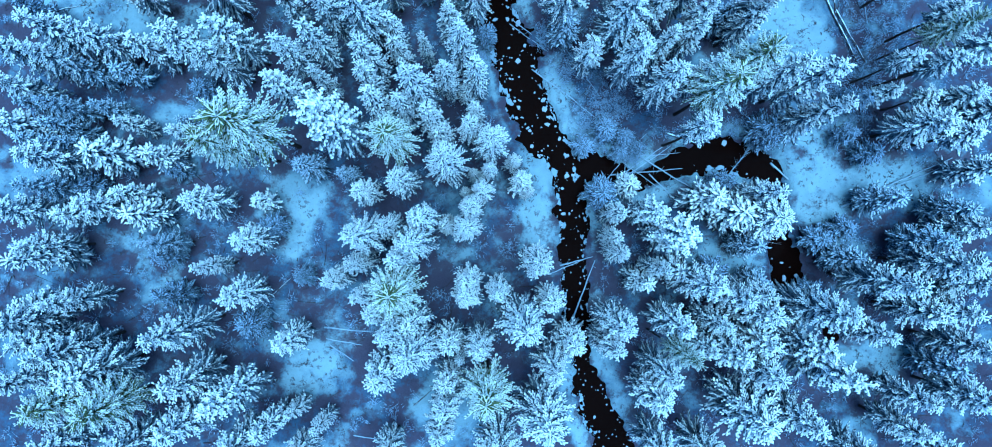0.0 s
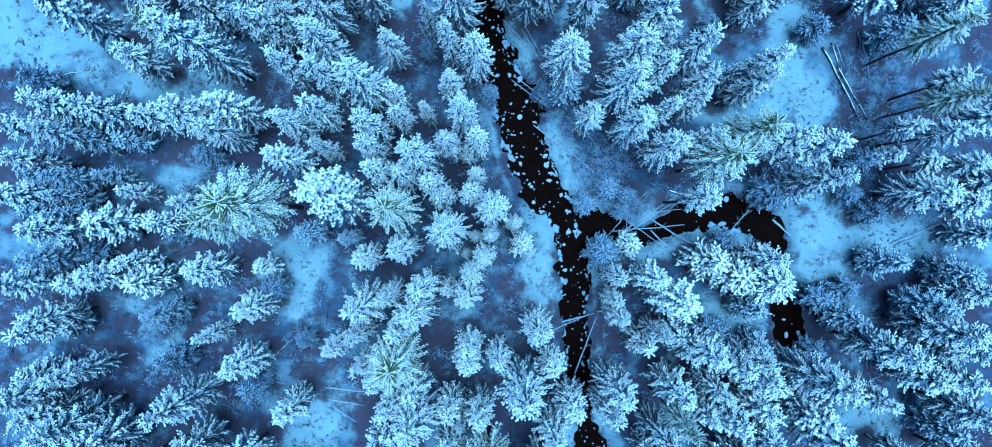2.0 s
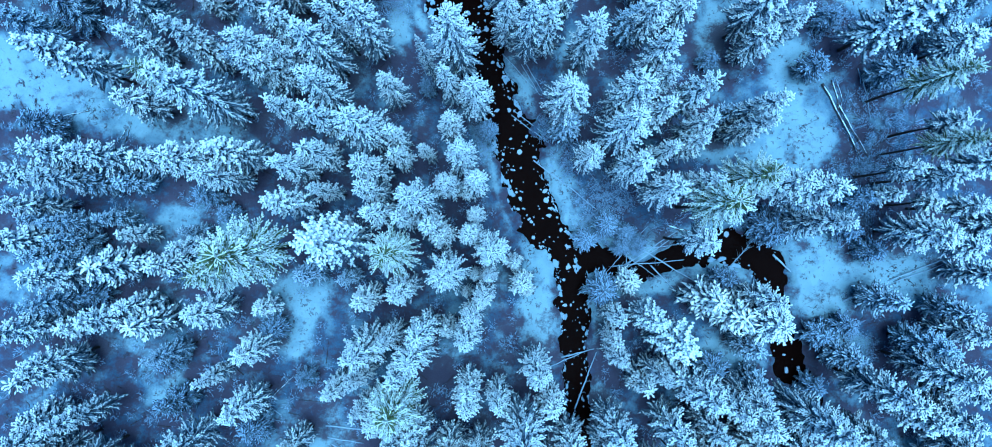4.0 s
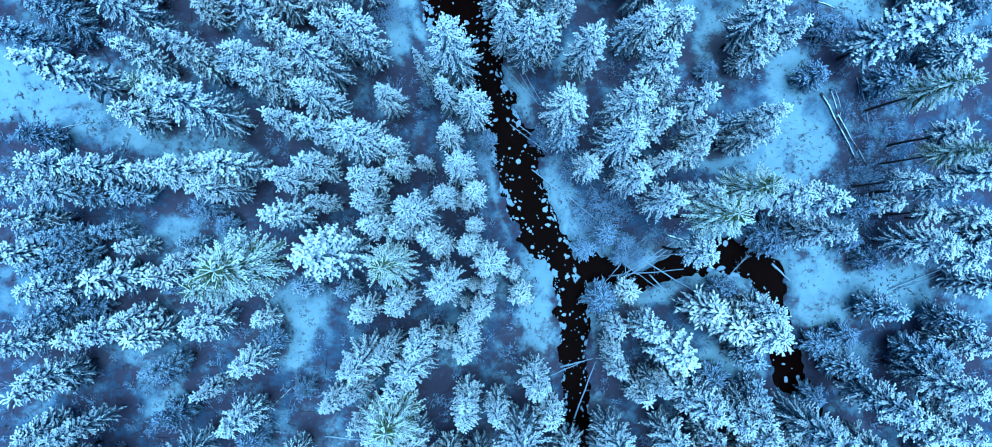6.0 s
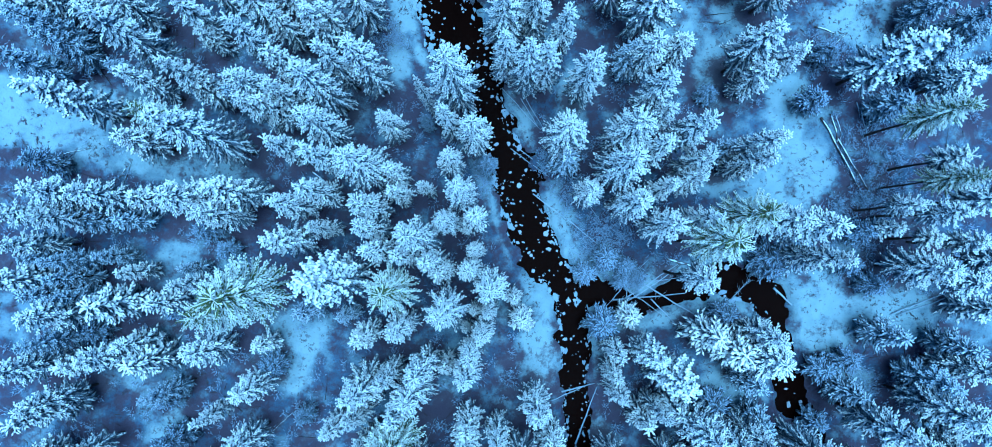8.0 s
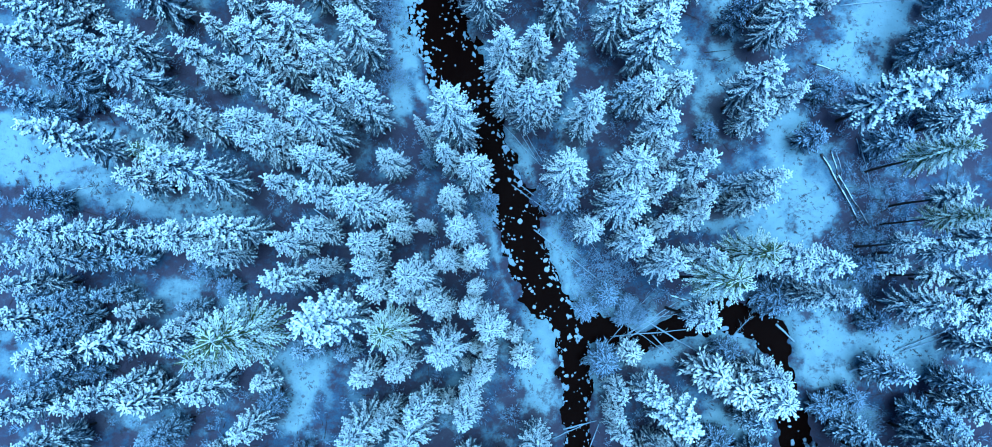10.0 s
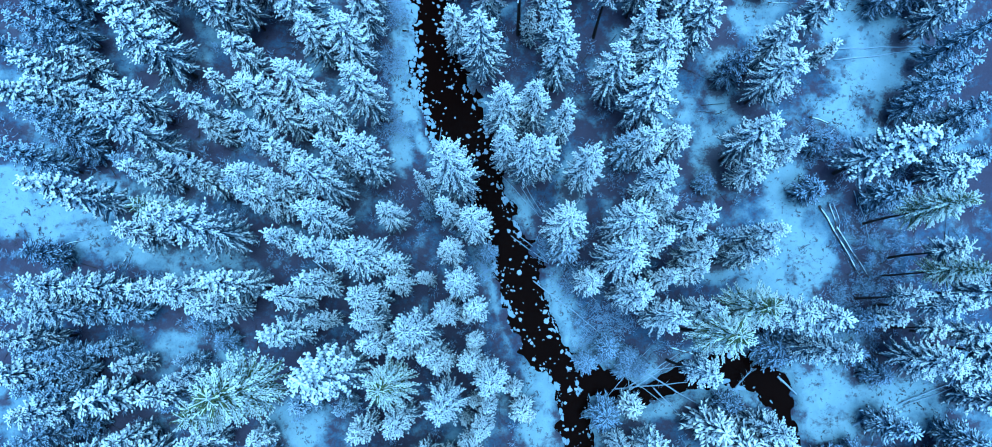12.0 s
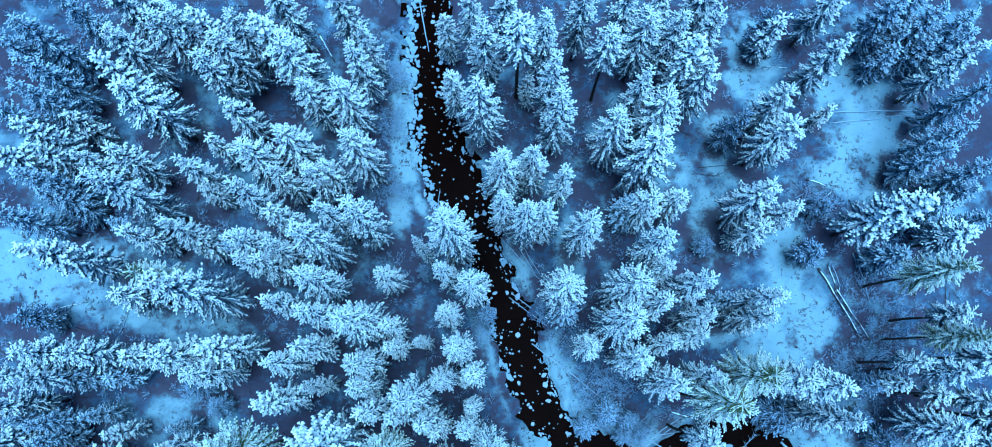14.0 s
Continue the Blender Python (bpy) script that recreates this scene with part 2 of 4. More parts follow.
# ---- ground and water ----
# clearings: middle, half length and half width of the open snow
OPEN = [(25.0, 14.2, 4.2, 4.2), (28.7, 3.2, 2.9, 5.0), (29.6, -1.8, 1.2, 3.4), (33.8, 2.8, 5.6, 2.4), (33.2, 33.5, 4.2, 7.4), (30.3, 27.6, 2.6, 2.0), (38.8, 23.4, 2.4, 2.0),
        (-34.5, 18.6, 6.5, 3.2), (-26.5, 15.2, 6.0, 1.8), (3.8, 1.0, 1.8, 5.5), (-4.0, -16.0, 3.5, 2.5), (20.0, -4.0, 3.0, 1.5), (33.5, -13.5, 4.5, 2.5),
        (5.3, 9.5, 1.6, 4.0), (-8.7, 31.5, 1.2, 11.0), (-15.0, -12.5, 2.5, 2.5), (18.0, 3.0, 4.5, 0.9), (-16.8, -0.4, 2.8, 3.8), (18.6, 23.5, 1.7, 4.0),
        (20.4, 30.5, 1.7, 4.6), (23.4, 38.0, 2.2, 4.4), (25.3, 20.4, 1.9, 4.0), (31.4, -4.2, 1.3, 2.0), (6.8, 20.7, 1.3, 3.2), (19.2, 13.5, 2.0, 1.1), (30.9, -19.5, 1.8, 2.2)]


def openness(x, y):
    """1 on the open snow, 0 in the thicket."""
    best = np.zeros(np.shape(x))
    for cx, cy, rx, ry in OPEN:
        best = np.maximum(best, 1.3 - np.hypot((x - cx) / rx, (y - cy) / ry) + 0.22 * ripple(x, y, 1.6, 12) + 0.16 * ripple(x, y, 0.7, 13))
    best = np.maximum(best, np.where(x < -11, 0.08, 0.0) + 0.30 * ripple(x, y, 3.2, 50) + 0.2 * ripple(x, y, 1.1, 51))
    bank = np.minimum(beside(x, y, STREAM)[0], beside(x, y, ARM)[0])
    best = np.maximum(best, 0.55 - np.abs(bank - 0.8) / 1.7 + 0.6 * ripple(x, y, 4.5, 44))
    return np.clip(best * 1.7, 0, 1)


def spread(low, high, step, reach):
    """Even steps from low to high, then ever wider ones out to the horizon."""
    inner = list(np.arange(low, high + step / 2, step))
    grow, out = step, []
    while (out[-1] if out else 0) < reach:
        grow *= 1.35
        out.append((out[-1] if out else 0) + grow)
    return np.array([low - o for o in reversed(out)] + inner + [inner[-1] + o for o in out])


def under_crowns(x, y):
    """1 below a crown, fading outwards: painted shade, together with bare needles where the crown caught the snow."""
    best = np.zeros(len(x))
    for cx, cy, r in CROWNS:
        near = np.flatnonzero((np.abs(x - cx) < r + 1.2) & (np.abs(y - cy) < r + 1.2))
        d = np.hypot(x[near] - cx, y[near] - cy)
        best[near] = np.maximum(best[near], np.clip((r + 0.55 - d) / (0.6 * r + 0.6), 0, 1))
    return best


def build_ground():
    xs, ys = spread(-44, 44, 0.26, 900), spread(-28, 56, 0.26, 900)
    gx, gy = np.meshgrid(xs, ys)
    gz = land(gx, gy)
    verts = np.stack([gx, gy, gz], -1).reshape(-1, 3)
    w, h = len(xs), len(ys)
    a = (np.arange(h - 1)[:, None] * w + np.arange(w - 1)[None]).reshape(-1)
    faces = np.stack([a, a + 1, a + w + 1, a + w], 1)
    data = mesh_of("ground", verts.tolist(), faces.tolist(), GROUND)
    # steers where the ground is painted darker for the trees' shade
    open_snow = data.attributes.new("open_snow", "FLOAT", "POINT")
    open_snow.data.foreach_set("value", openness(verts[:, 0], verts[:, 1]).astype(np.float32))
    bare = data.attributes.new("shade_litter", "FLOAT", "POINT")
    bare.data.foreach_set("value", under_crowns(verts[:, 0], verts[:, 1]).astype(np.float32))
    tagged(new("ground", data), "snow-covered forest floor with dark tussocks and stream banks", "ground", kind="structure")


def build_water(line, name, label, drop=0.0):
    shape, edges = Shape(), []
    for i, (x, y, r) in enumerate(line):
        (x0, y0, _), (x1, y1, _) = line[max(i - 1, 0)], line[min(i + 1, len(line) - 1)]
        n = Vector((y0 - y1, x1 - x0, 0)).normalized() * (r + 1.0)
        edges.append((len(shape.verts), len(shape.verts) + 1))
        z = float(water_z(y)) - drop
        shape.verts += [Vector((x, y, z)) + n, Vector((x, y, z)) - n]
    shape.faces = [(a, b, d, c) for (a, b), (c, d) in zip(edges, edges[1:])]
    tagged(new(name, shape.mesh(name, WATER)), label, "water", kind="structure")


# ---- trees ----
def trunk_shape(height, radius, dice):
    shape = Shape()
    lean = [dice.uniform(-0.12, 0.12), dice.uniform(-0.12, 0.12)]
    steps = 7
    points = [(lean[0] * math.sin(i * 1.1), lean[1] * math.sin(i * 0.9), -0.6 + (height + 0.4) * i / steps) for i in range(steps)] + [(0, 0, height)]
    shape.tube(points, [radius * (1 - i / steps) ** 0.8 + 0.012 for i in range(steps)] + [0], 7)
    return shape


def bough(shape, root, turn, length, rise, droop, thick, step, inner, dice, style="spruce", bare=False, round_=True):
    """One bough: a twig that sinks towards its tip, beset with short clumps of snow and rime from inner outwards."""
    ahead, aside = Vector((math.cos(turn), math.sin(turn), 0)), Vector((-math.sin(turn), math.cos(turn), 0))
    sway = dice.uniform(-0.14, 0.14) * length
    fine = style == "pine"

    def at(s):
        return root + ahead * (length * s) + aside * (sway * s * s) + Vector((0, 0, length * (rise * s - droop * s * s)))

    shape.tube([at(inner * 0.6), at(0.7), at(1.04)], [thick * 0.5, thick * 0.75, 0], 3, 0.8)
    # dark sheet below the clumps: needles, plus painted shade in the gaps
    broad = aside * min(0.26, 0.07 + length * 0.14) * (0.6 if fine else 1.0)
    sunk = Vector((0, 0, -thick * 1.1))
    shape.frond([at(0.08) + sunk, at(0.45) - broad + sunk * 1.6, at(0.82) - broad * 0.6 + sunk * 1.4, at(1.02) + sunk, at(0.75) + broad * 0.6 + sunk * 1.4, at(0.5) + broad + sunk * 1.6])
    clumps = max(2, round(length * (1 - inner) / step))
    for k in range(clumps):
        s = inner + (1 - inner) * (k + dice.random() * 0.8) / clumps
        reach = (0.22 + 0.20 * (1 - s)) * dice.uniform(0.7, 1.4) * (0.85 if fine else 1.0)
        side = 1 if k % 2 else -1
        p = at(s) + aside * (side * dice.uniform(0, 0.15) * reach)
        way = (ahead + aside * side * dice.uniform(0.1, 0.85)).normalized()
        way.z += dice.uniform(-0.35, 0.25)
        first = len(shape.faces)
        fat = thick * dice.uniform(0.7, 1.25)
        if round_ or fine:
            if style == "laden":
                fat, reach = fat * 1.25, reach * 0.78
            shape.tube([p - way * 0.04, p + way * reach * 0.6, p + way * reach], [0, fat, 0], 3, 0.9)
        else:
            shape.tube([p, p + way * reach], [fat, 0], 3, 0.9)
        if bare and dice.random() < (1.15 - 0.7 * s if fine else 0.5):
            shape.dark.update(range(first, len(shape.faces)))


def crown_shape(height, radius, low, pitch, close, thick, blunt, dice, ragged=0.27, style="spruce"):
    """A crown of whorls: pitch is their distance, close the distance of the boughs' tips round one."""
    shape = Shape()
    whorls = round(height * (0.985 - low) / pitch)
    step = 0.08 if style == "pine" else 0.12 if style == "laden" else 0.11
    bald = dice.uniform(0, 6.283)
    for w in range(whorls):
        u = (w + 0.5) / whorls
        z = height * (low + (0.985 - low) * u)
        wide = radius * 1.02 * (1 - u) ** blunt * min(1.0, 0.62 + u * 1.3) + 0.12
        count = max(5, round(6.283 * wide / (close * (0.95 if u > 0.45 else 1.3))))
        start = dice.random() * 6.28
        for b in range(count):
            length = wide * dice.uniform(1 - 1.8 * ragged, 1 + ragged)
            root = Vector((0, 0, z + dice.uniform(-0.45, 0.45) * pitch))
            rise = dice.uniform(0.1, 0.35) + 1.0 * u ** 3
            droop = dice.uniform(0.3, 0.7) * (1.15 - u)
            turn = start + 6.283 * (b + dice.uniform(-0.35, 0.35)) / count
            # spruces: dark clumps increase downwards, painting the shade of the lower crown
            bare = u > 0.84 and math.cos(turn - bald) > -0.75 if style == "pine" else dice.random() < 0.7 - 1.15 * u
            inner = 0.12 if u > 0.82 else 0.4
            bough(shape, root, turn, length, rise, droop, thick * dice.uniform(0.85, 1.2), step if u > 0.3 else step * 1.6, inner, dice, style, bare, u > 0.3)
    shape.tube([(0, 0, height * 0.95), (0, 0, height * 0.98), (0, 0, height)], [thick, thick, 0], 4)
    return shape


# kind: height, radius, lowest bough, distance of whorls and of boughs, thickness, bluntness, material, how many models
KINDS = {
    "large_spruce": (17.0, 2.2, 0.22, 0.84, 0.70, 0.092, 0.56, FROST, 5, "spruce tree"),
    "spruce": (14.5, 1.6, 0.19, 0.78, 0.62, 0.088, 0.55, FROST, 6, "spruce tree"),
    "slim_spruce": (11.5, 1.1, 0.15, 0.70, 0.58, 0.086, 0.50, FROST, 5, "spruce tree"),
    "bare_spruce": (16.0, 1.5, 0.58, 0.68, 0.58, 0.086, 0.52, FROST, 3, "spruce tree"),
    "laden": (15.0, 2.0, 0.21, 0.84, 0.70, 0.130, 0.55, HEAVY, 3, "spruce tree"),
    "pine": (17.0, 2.2, 0.47, 0.66, 0.60, 0.060, 0.48, GREEN, 3, "pine tree"),
    "sapling": (7.5, 0.95, 0.08, 0.58, 0.50, 0.084, 0.62, FROST, 4, "young spruce"),
    "dusky": (13.0, 1.5, 0.14, 0.80, 0.62, 0.080, 0.62, DUSKY, 3, "spruce tree"),
    "small_dusky": (8.0, 1.0, 0.08, 0.60, 0.50, 0.074, 0.68, DUSKY, 3, "young spruce"),
    "dull": (5.0, 1.0, 0.08, 0.50, 0.46, 0.058, 0.60, DULL, 3, "young spruce"),
}
MODELS = {}
for kind, (height, radius, low, pitch, close, thick, blunt, mat, number, category) in KINDS.items():
    MODELS[kind] = []
    for i in range(number):
        dice = random.Random(f"{kind}{i}")
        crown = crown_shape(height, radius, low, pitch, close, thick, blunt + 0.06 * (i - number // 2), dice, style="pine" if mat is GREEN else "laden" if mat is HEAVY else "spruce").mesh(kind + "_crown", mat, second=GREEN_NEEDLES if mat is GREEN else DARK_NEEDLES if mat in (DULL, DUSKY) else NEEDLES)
        trunk = trunk_shape(height * 0.97, 0.0085 * height + 0.02, dice).mesh(kind + "_trunk", BARK)
        MODELS[kind].append((trunk, crown, height, radius, category))


CROWNS = []


def plant(kind, label, group, places):
    """Trees of one kind: x, y, height and the crown's radius of each."""
    for x, y, height, radius in places:
        dice = random.Random(round(x * 131.7 + y * 977.3))
        trunk, crown, h, r, category = dice.choice(MODELS[kind])
        name = category.replace(" ", "_")
        tree = tagged(new(name), label, category, group)
        tree.empty_display_size = 0.3
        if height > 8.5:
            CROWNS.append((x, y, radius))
        wide = 1.03 * radius / r
        tree.matrix_basis = pose(x, y, float(land(x, y)) - 0.05, dice.uniform(-0.3, 0.3), dice.uniform(-0.3, 0.3), dice.uniform(0, 360)) @ Matrix.Diagonal((wide, wide, height / h, 1))
        part("trunk", trunk, tree)
        part("crown", crown, tree)


plant("spruce", "tall spruce with rime-white boughs on a snowy slope", "trees on the west bank", [
    (-7.9, -17.7, 11.2, 1.31), (-14.1, -17.3, 10.2, 1.15), (-17.8, -16.2, 13.2, 1.44), (-4, -15.9, 12.2, 1.2), (-24.6, -15.8, 13.2, 1.52),
    (-28.3, -15.4, 13.2, 1.5), (-21.5, -14.7, 12.2, 1.44), (-3.6, -14.1, 13.2, 1.24), (-8.2, -11.9, 12.5, 1.53), (-21.5, -11.9, 12.2, 1.56),
    (-31.2, -11.3, 12.2, 1.29), (-1.2, -10.2, 12.6, 1.27), (6, -10.1, 11.8, 1.47), (-15, -9.5, 10.9, 1.28), (-28.6, -9.4, 13, 1.3),
    (-30.6, -8.9, 11.1, 1.1), (-7.4, -8.6, 15.3, 1.27), (-6.2, -8.3, 11.8, 1.45), (-31.3, -7.5, 12.2, 1.3), (-2.1, -6.3, 12.4, 1.3),
])
plant("spruce", "tall spruce with rime-white boughs on a snowy slope", "trees on the west bank", [
    (-29, -6.3, 11.4, 1.11), (-18.4, -6.1, 11.2, 1.27), (0.2, -6, 12.8, 1.18), (-12, -5.1, 10.2, 1.1), (-9.9, -3.9, 12.6, 0.9),
    (3.1, -3.9, 13.8, 1.29), (-31.2, -2.6, 10.2, 1.12), (-18, -2.2, 9.6, 1.19), (-2.2, -1.3, 14.2, 1.3), (-7.8, -1.2, 13.5, 1),
    (-32.4, -0.1, 11.2, 1.22), (-28.3, 0.3, 9.7, 1.14), (-21.4, 0.6, 9.5, 1.53), (-1, 1.5, 12.5, 1.12), (-7.1, 2.2, 13.3, 1.25),
    (-30.8, 3.5, 11.2, 1.34), (-0.3, 5.2, 15.2, 1.42), (-32.8, 8.4, 10.2, 1.12), (-5.8, 9, 17.8, 1.51), (-3.7, 10.1, 14.4, 1.11),
])
plant("spruce", "tall spruce with rime-white boughs on a snowy slope", "trees on the west bank", [
    (-30.1, 10.2, 12.5, 1.11), (-31.8, 10.4, 12.2, 1.21), (-19.8, 10.6, 12.9, 1.16), (-14.8, 11.3, 14.2, 1.29), (-22, 11.7, 12.6, 1.38),
    (-27.8, 11.9, 12, 1.35), (-29.9, 12, 12.9, 1.32), (-2.6, 12.3, 17.4, 1.45), (-3.6, 15, 12.4, 1.26), (-26.2, 16, 9.8, 1.29),
    (-12.6, 17, 16.5, 1.3), (-1.7, 17.1, 15.1, 1.5), (-8.2, 17.7, 13.4, 1.24), (-17.4, 18.4, 14, 1.19), (-15.6, 19.4, 14.5, 1.15),
    (-17.3, 19.7, 15.5, 1.29), (-22.1, 20.6, 14.2, 1.1), (-9.8, 21.9, 17.6, 1.56), (-17.4, 23.1, 16.3, 1.18), (-16.4, 25.4, 12.2, 1.23),
])
plant("spruce", "tall spruce with rime-white boughs on a snowy slope", "trees on the west bank", [
    (-13.8, 25.5, 13.2, 1.49), (-22.6, 25.6, 12.2, 1.32), (-29.4, 25.7, 11.2, 1.16), (-12.9, 26.1, 12.2, 1.25), (-27.2, 26.2, 11.2, 1.41),
    (-20.4, 30.9, 11.2, 1.48), (-21.8, 33.7, 13.2, 1.44), (-3.4, 34, 12.2, 1.29), (-10.9, 35, 14.2, 1.51), (-20.7, 35.3, 13.2, 1.45),
    (-0.6, 36.1, 15.2, 1.5), (-24.9, 36.2, 13.2, 1.42), (-23.7, 36.7, 13.2, 1.31), (-10.3, 36.9, 14.2, 1.13), (-19.7, 37, 13.2, 1.22),
    (-25.8, 37.9, 13.2, 1.3), (-28, 38.2, 13.2, 1.4), (-17, 39.5, 14.2, 1.47), (-1.8, 39.5, 15.2, 1.38), (-4.1, 39.6, 11.2, 1.17),
])
plant("spruce", "tall spruce with rime-white boughs on a snowy slope", "trees on the west bank", [
    (1.1, 39.9, 15.2, 1.49), (-12.5, 40.1, 14.2, 1.5),
])
plant("sapling", "slender young spruce covered in rime beside the stream", "trees on the west bank", [
    (-13, -15.9, 7.2, 0.72), (-14.9, -14.8, 7.2, 0.67), (-2.6, -11, 10.6, 0.6), (-32.7, -6.9, 7, 1), (-31.5, -3.4, 10.3, 1.2),
    (-3.9, -1.1, 8.2, 0.76), (-26, -0.3, 7.7, 1.41), (-17.9, 0.7, 6, 0.86), (-26.6, 1.1, 8.3, 0.93), (-2.4, 1.6, 6.2, 0.47),
    (2.6, 1.7, 6.2, 0.58), (2.1, 2.4, 8.5, 1.04), (-1.7, 3, 7.2, 0.57), (-25, 4, 7.4, 1.19), (-28, 4, 9.2, 1.38),
    (1.5, 4.1, 8.2, 0.79), (-33.5, 5.9, 9.2, 1.13), (-4.4, 6.3, 9.2, 1.02), (-26.9, 6.3, 7, 0.7), (-2.4, 10, 6.2, 0.93),
])
plant("sapling", "slender young spruce covered in rime beside the stream", "trees on the west bank", [
    (-25.3, 11.7, 8.9, 1.06), (-22, 20.4, 9.2, 1.22), (-22.5, 24.7, 7.2, 0.88), (-22.1, 28.4, 8.2, 1), (-31.6, 29.3, 8.2, 0.95),
    (2.9, 34.7, 8.2, 0.79),
])
plant("laden", "spruce with thick pillows of snow on every bough", "trees on the west bank", [
    (-18.4, -12.9, 14.2, 1.66), (-11.4, 6, 19.4, 2.13), (-15, 8.7, 14.9, 1.45), (-18.8, 12.2, 14.6, 1.61), (-28.9, 18.3, 15.3, 1.6),
    (-33.5, 25.4, 12.2, 1.34), (-32, 26.1, 11.2, 1.14), (-32.3, 27.4, 12.2, 1.35), (-27.5, 32.2, 14.2, 1.61), (-17.7, 36.6, 14.2, 1.83),
    (-22.3, 37, 13.2, 1.44),
])
plant("slim_spruce", "slim spruce with a narrow rime-white crown", "trees on the west bank", [
    (-16.2, -15.3, 10.2, 0.97), (-3.5, -12.6, 11.2, 1.03), (-3.5, -9.8, 10.9, 1.03), (-9, -7.7, 9.7, 0.9), (4.4, -7, 10.3, 1.08),
    (-9.7, -6.2, 12, 0.76), (-2.1, -5.3, 11.6, 1.04), (-20.8, -4.1, 9.5, 0.7), (-7, -3.5, 14.5, 1), (-5.4, -0.6, 14.5, 1.1),
    (-30.8, -0.4, 6.9, 1), (-1.8, 0.2, 12.6, 0.93), (-10, 1.4, 9.9, 1.03), (-0.5, 3.2, 11.8, 0.7), (-22.5, 5.5, 9.8, 0.75),
    (-2, 6.4, 11.9, 0.9), (-4.9, 7, 14.1, 1.1), (-6.8, 7.6, 15.1, 1.01), (-1.6, 7.9, 10.6, 0.75), (-8.7, 7.9, 14.8, 1.07),
])
plant("slim_spruce", "slim spruce with a narrow rime-white crown", "trees on the west bank", [
    (-9.3, 9.6, 14.4, 0.96), (-12.8, 9.6, 12.9, 0.72), (-1.5, 10.4, 14.8, 1.1), (-9.3, 11.3, 14.8, 1.08), (-13.1, 12.3, 14.5, 1.06),
    (-7.5, 12.4, 11.4, 0.87), (-5.5, 12.8, 11.7, 0.63), (-7.9, 14, 12.1, 0.99), (-12.3, 14.6, 16.9, 1.05), (-15.4, 15.4, 14.6, 0.95),
    (-3.7, 18, 15.9, 0.95), (-16.4, 18.4, 13.7, 1), (-5.3, 19.7, 17.1, 0.55), (-25.7, 20.3, 11.1, 0.94), (-15.9, 22, 13.5, 1.09),
    (-12, 22, 16.2, 0.96),
])
plant("pine", "tall pine with greenish needles showing through the rime", "trees on the west bank", [
    (-0.6, -12.9, 17.2, 2.1), (-24.6, -12.6, 15.2, 1.8), (-28.3, -12.5, 13.2, 1.7), (-7.1, -5.8, 14.8, 2.1), (-17.7, 4.1, 18.5, 1.53),
    (-7.5, 5.1, 16, 1.9), (-16.2, 5.3, 19.4, 2.4), (-22.9, 17, 15.2, 1.36),
])
plant("dusky", "dark spruce with only a thin grey rime on its boughs", "trees on the west bank", [
    (-24.2, -2.5, 9.7, 0.93), (-31.4, 1.5, 10.2, 1.01), (-30.5, 7.2, 10, 0.91), (-27.3, 21.2, 9.2, 1.19), (-33.2, 21.3, 11.2, 1.23),
    (-31.3, 23, 10.2, 1.15), (-31.8, 23.8, 12.2, 1.35), (-34, 28.5, 12.2, 1.34), (-32.7, 30.1, 12.2, 1.35), (-32.9, 32.2, 12.2, 1.36),
    (-34.9, 34, 12.2, 1.34), (-33.3, 35, 12.2, 1.58), (-31.6, 37.5, 13.2, 1.36),
])
plant("small_dusky", "young dark spruce with thin grey rime", "trees on the west bank", [
    (-11.6, 2.9, 7.7, 0.8), (-14.4, 3.4, 8.4, 1.1), (-30.4, 4.6, 9.6, 0.9), (-32.4, 4.8, 8.2, 1.03), (-30.9, 5.9, 8.4, 0.92),
    (-23.1, 6.6, 6.5, 0.65), (-32.6, 7.4, 8.2, 0.91), (-28.7, 7.5, 7, 0.82), (-27.4, 10.2, 6.2, 1.07), (-29.8, 10.2, 8.2, 1.16),
    (-20.2, 20, 8.2, 1),
])
plant("large_spruce", "tall broad spruce with drooping rime-white boughs", "trees on the west bank", [
    (0.3, -17.2, 15.2, 1.79), (3.6, -15.1, 16.2, 2.4), (4.4, -11.7, 14.1, 1.6), (-27.1, -11.1, 12.2, 1.97), (-5.8, -10, 15.2, 1.75),
    (-21.7, -8.4, 15.1, 1.65), (2.1, -8.2, 17.7, 2.2), (-6, -2.3, 14.8, 1.55), (-9.5, -1.9, 15.3, 1.74), (-3.7, 3.5, 16.5, 1.71),
    (-9.7, 14.2, 18.2, 1.86), (-20.2, 16, 19.7, 2.1), (-13, 20.1, 18.2, 1.99), (-3.1, 20.8, 20.8, 2), (-25.6, 23, 16.9, 1.79),
    (0.8, 26, 16.2, 1.86), (-18.3, 26.9, 13.2, 1.82), (-10.4, 27.4, 15.2, 1.73), (-15.7, 28.1, 13.2, 1.73), (-25.9, 30.3, 14.2, 2.32),
])
plant("large_spruce", "tall broad spruce with drooping rime-white boughs", "trees on the west bank", [
    (-1, 31.5, 16.2, 2.11), (-11.7, 31.8, 14.2, 1.75), (-14.6, 32.2, 13.2, 1.62), (-27.4, 34.6, 13.2, 1.63), (-15.9, 35, 14.2, 1.97),
])
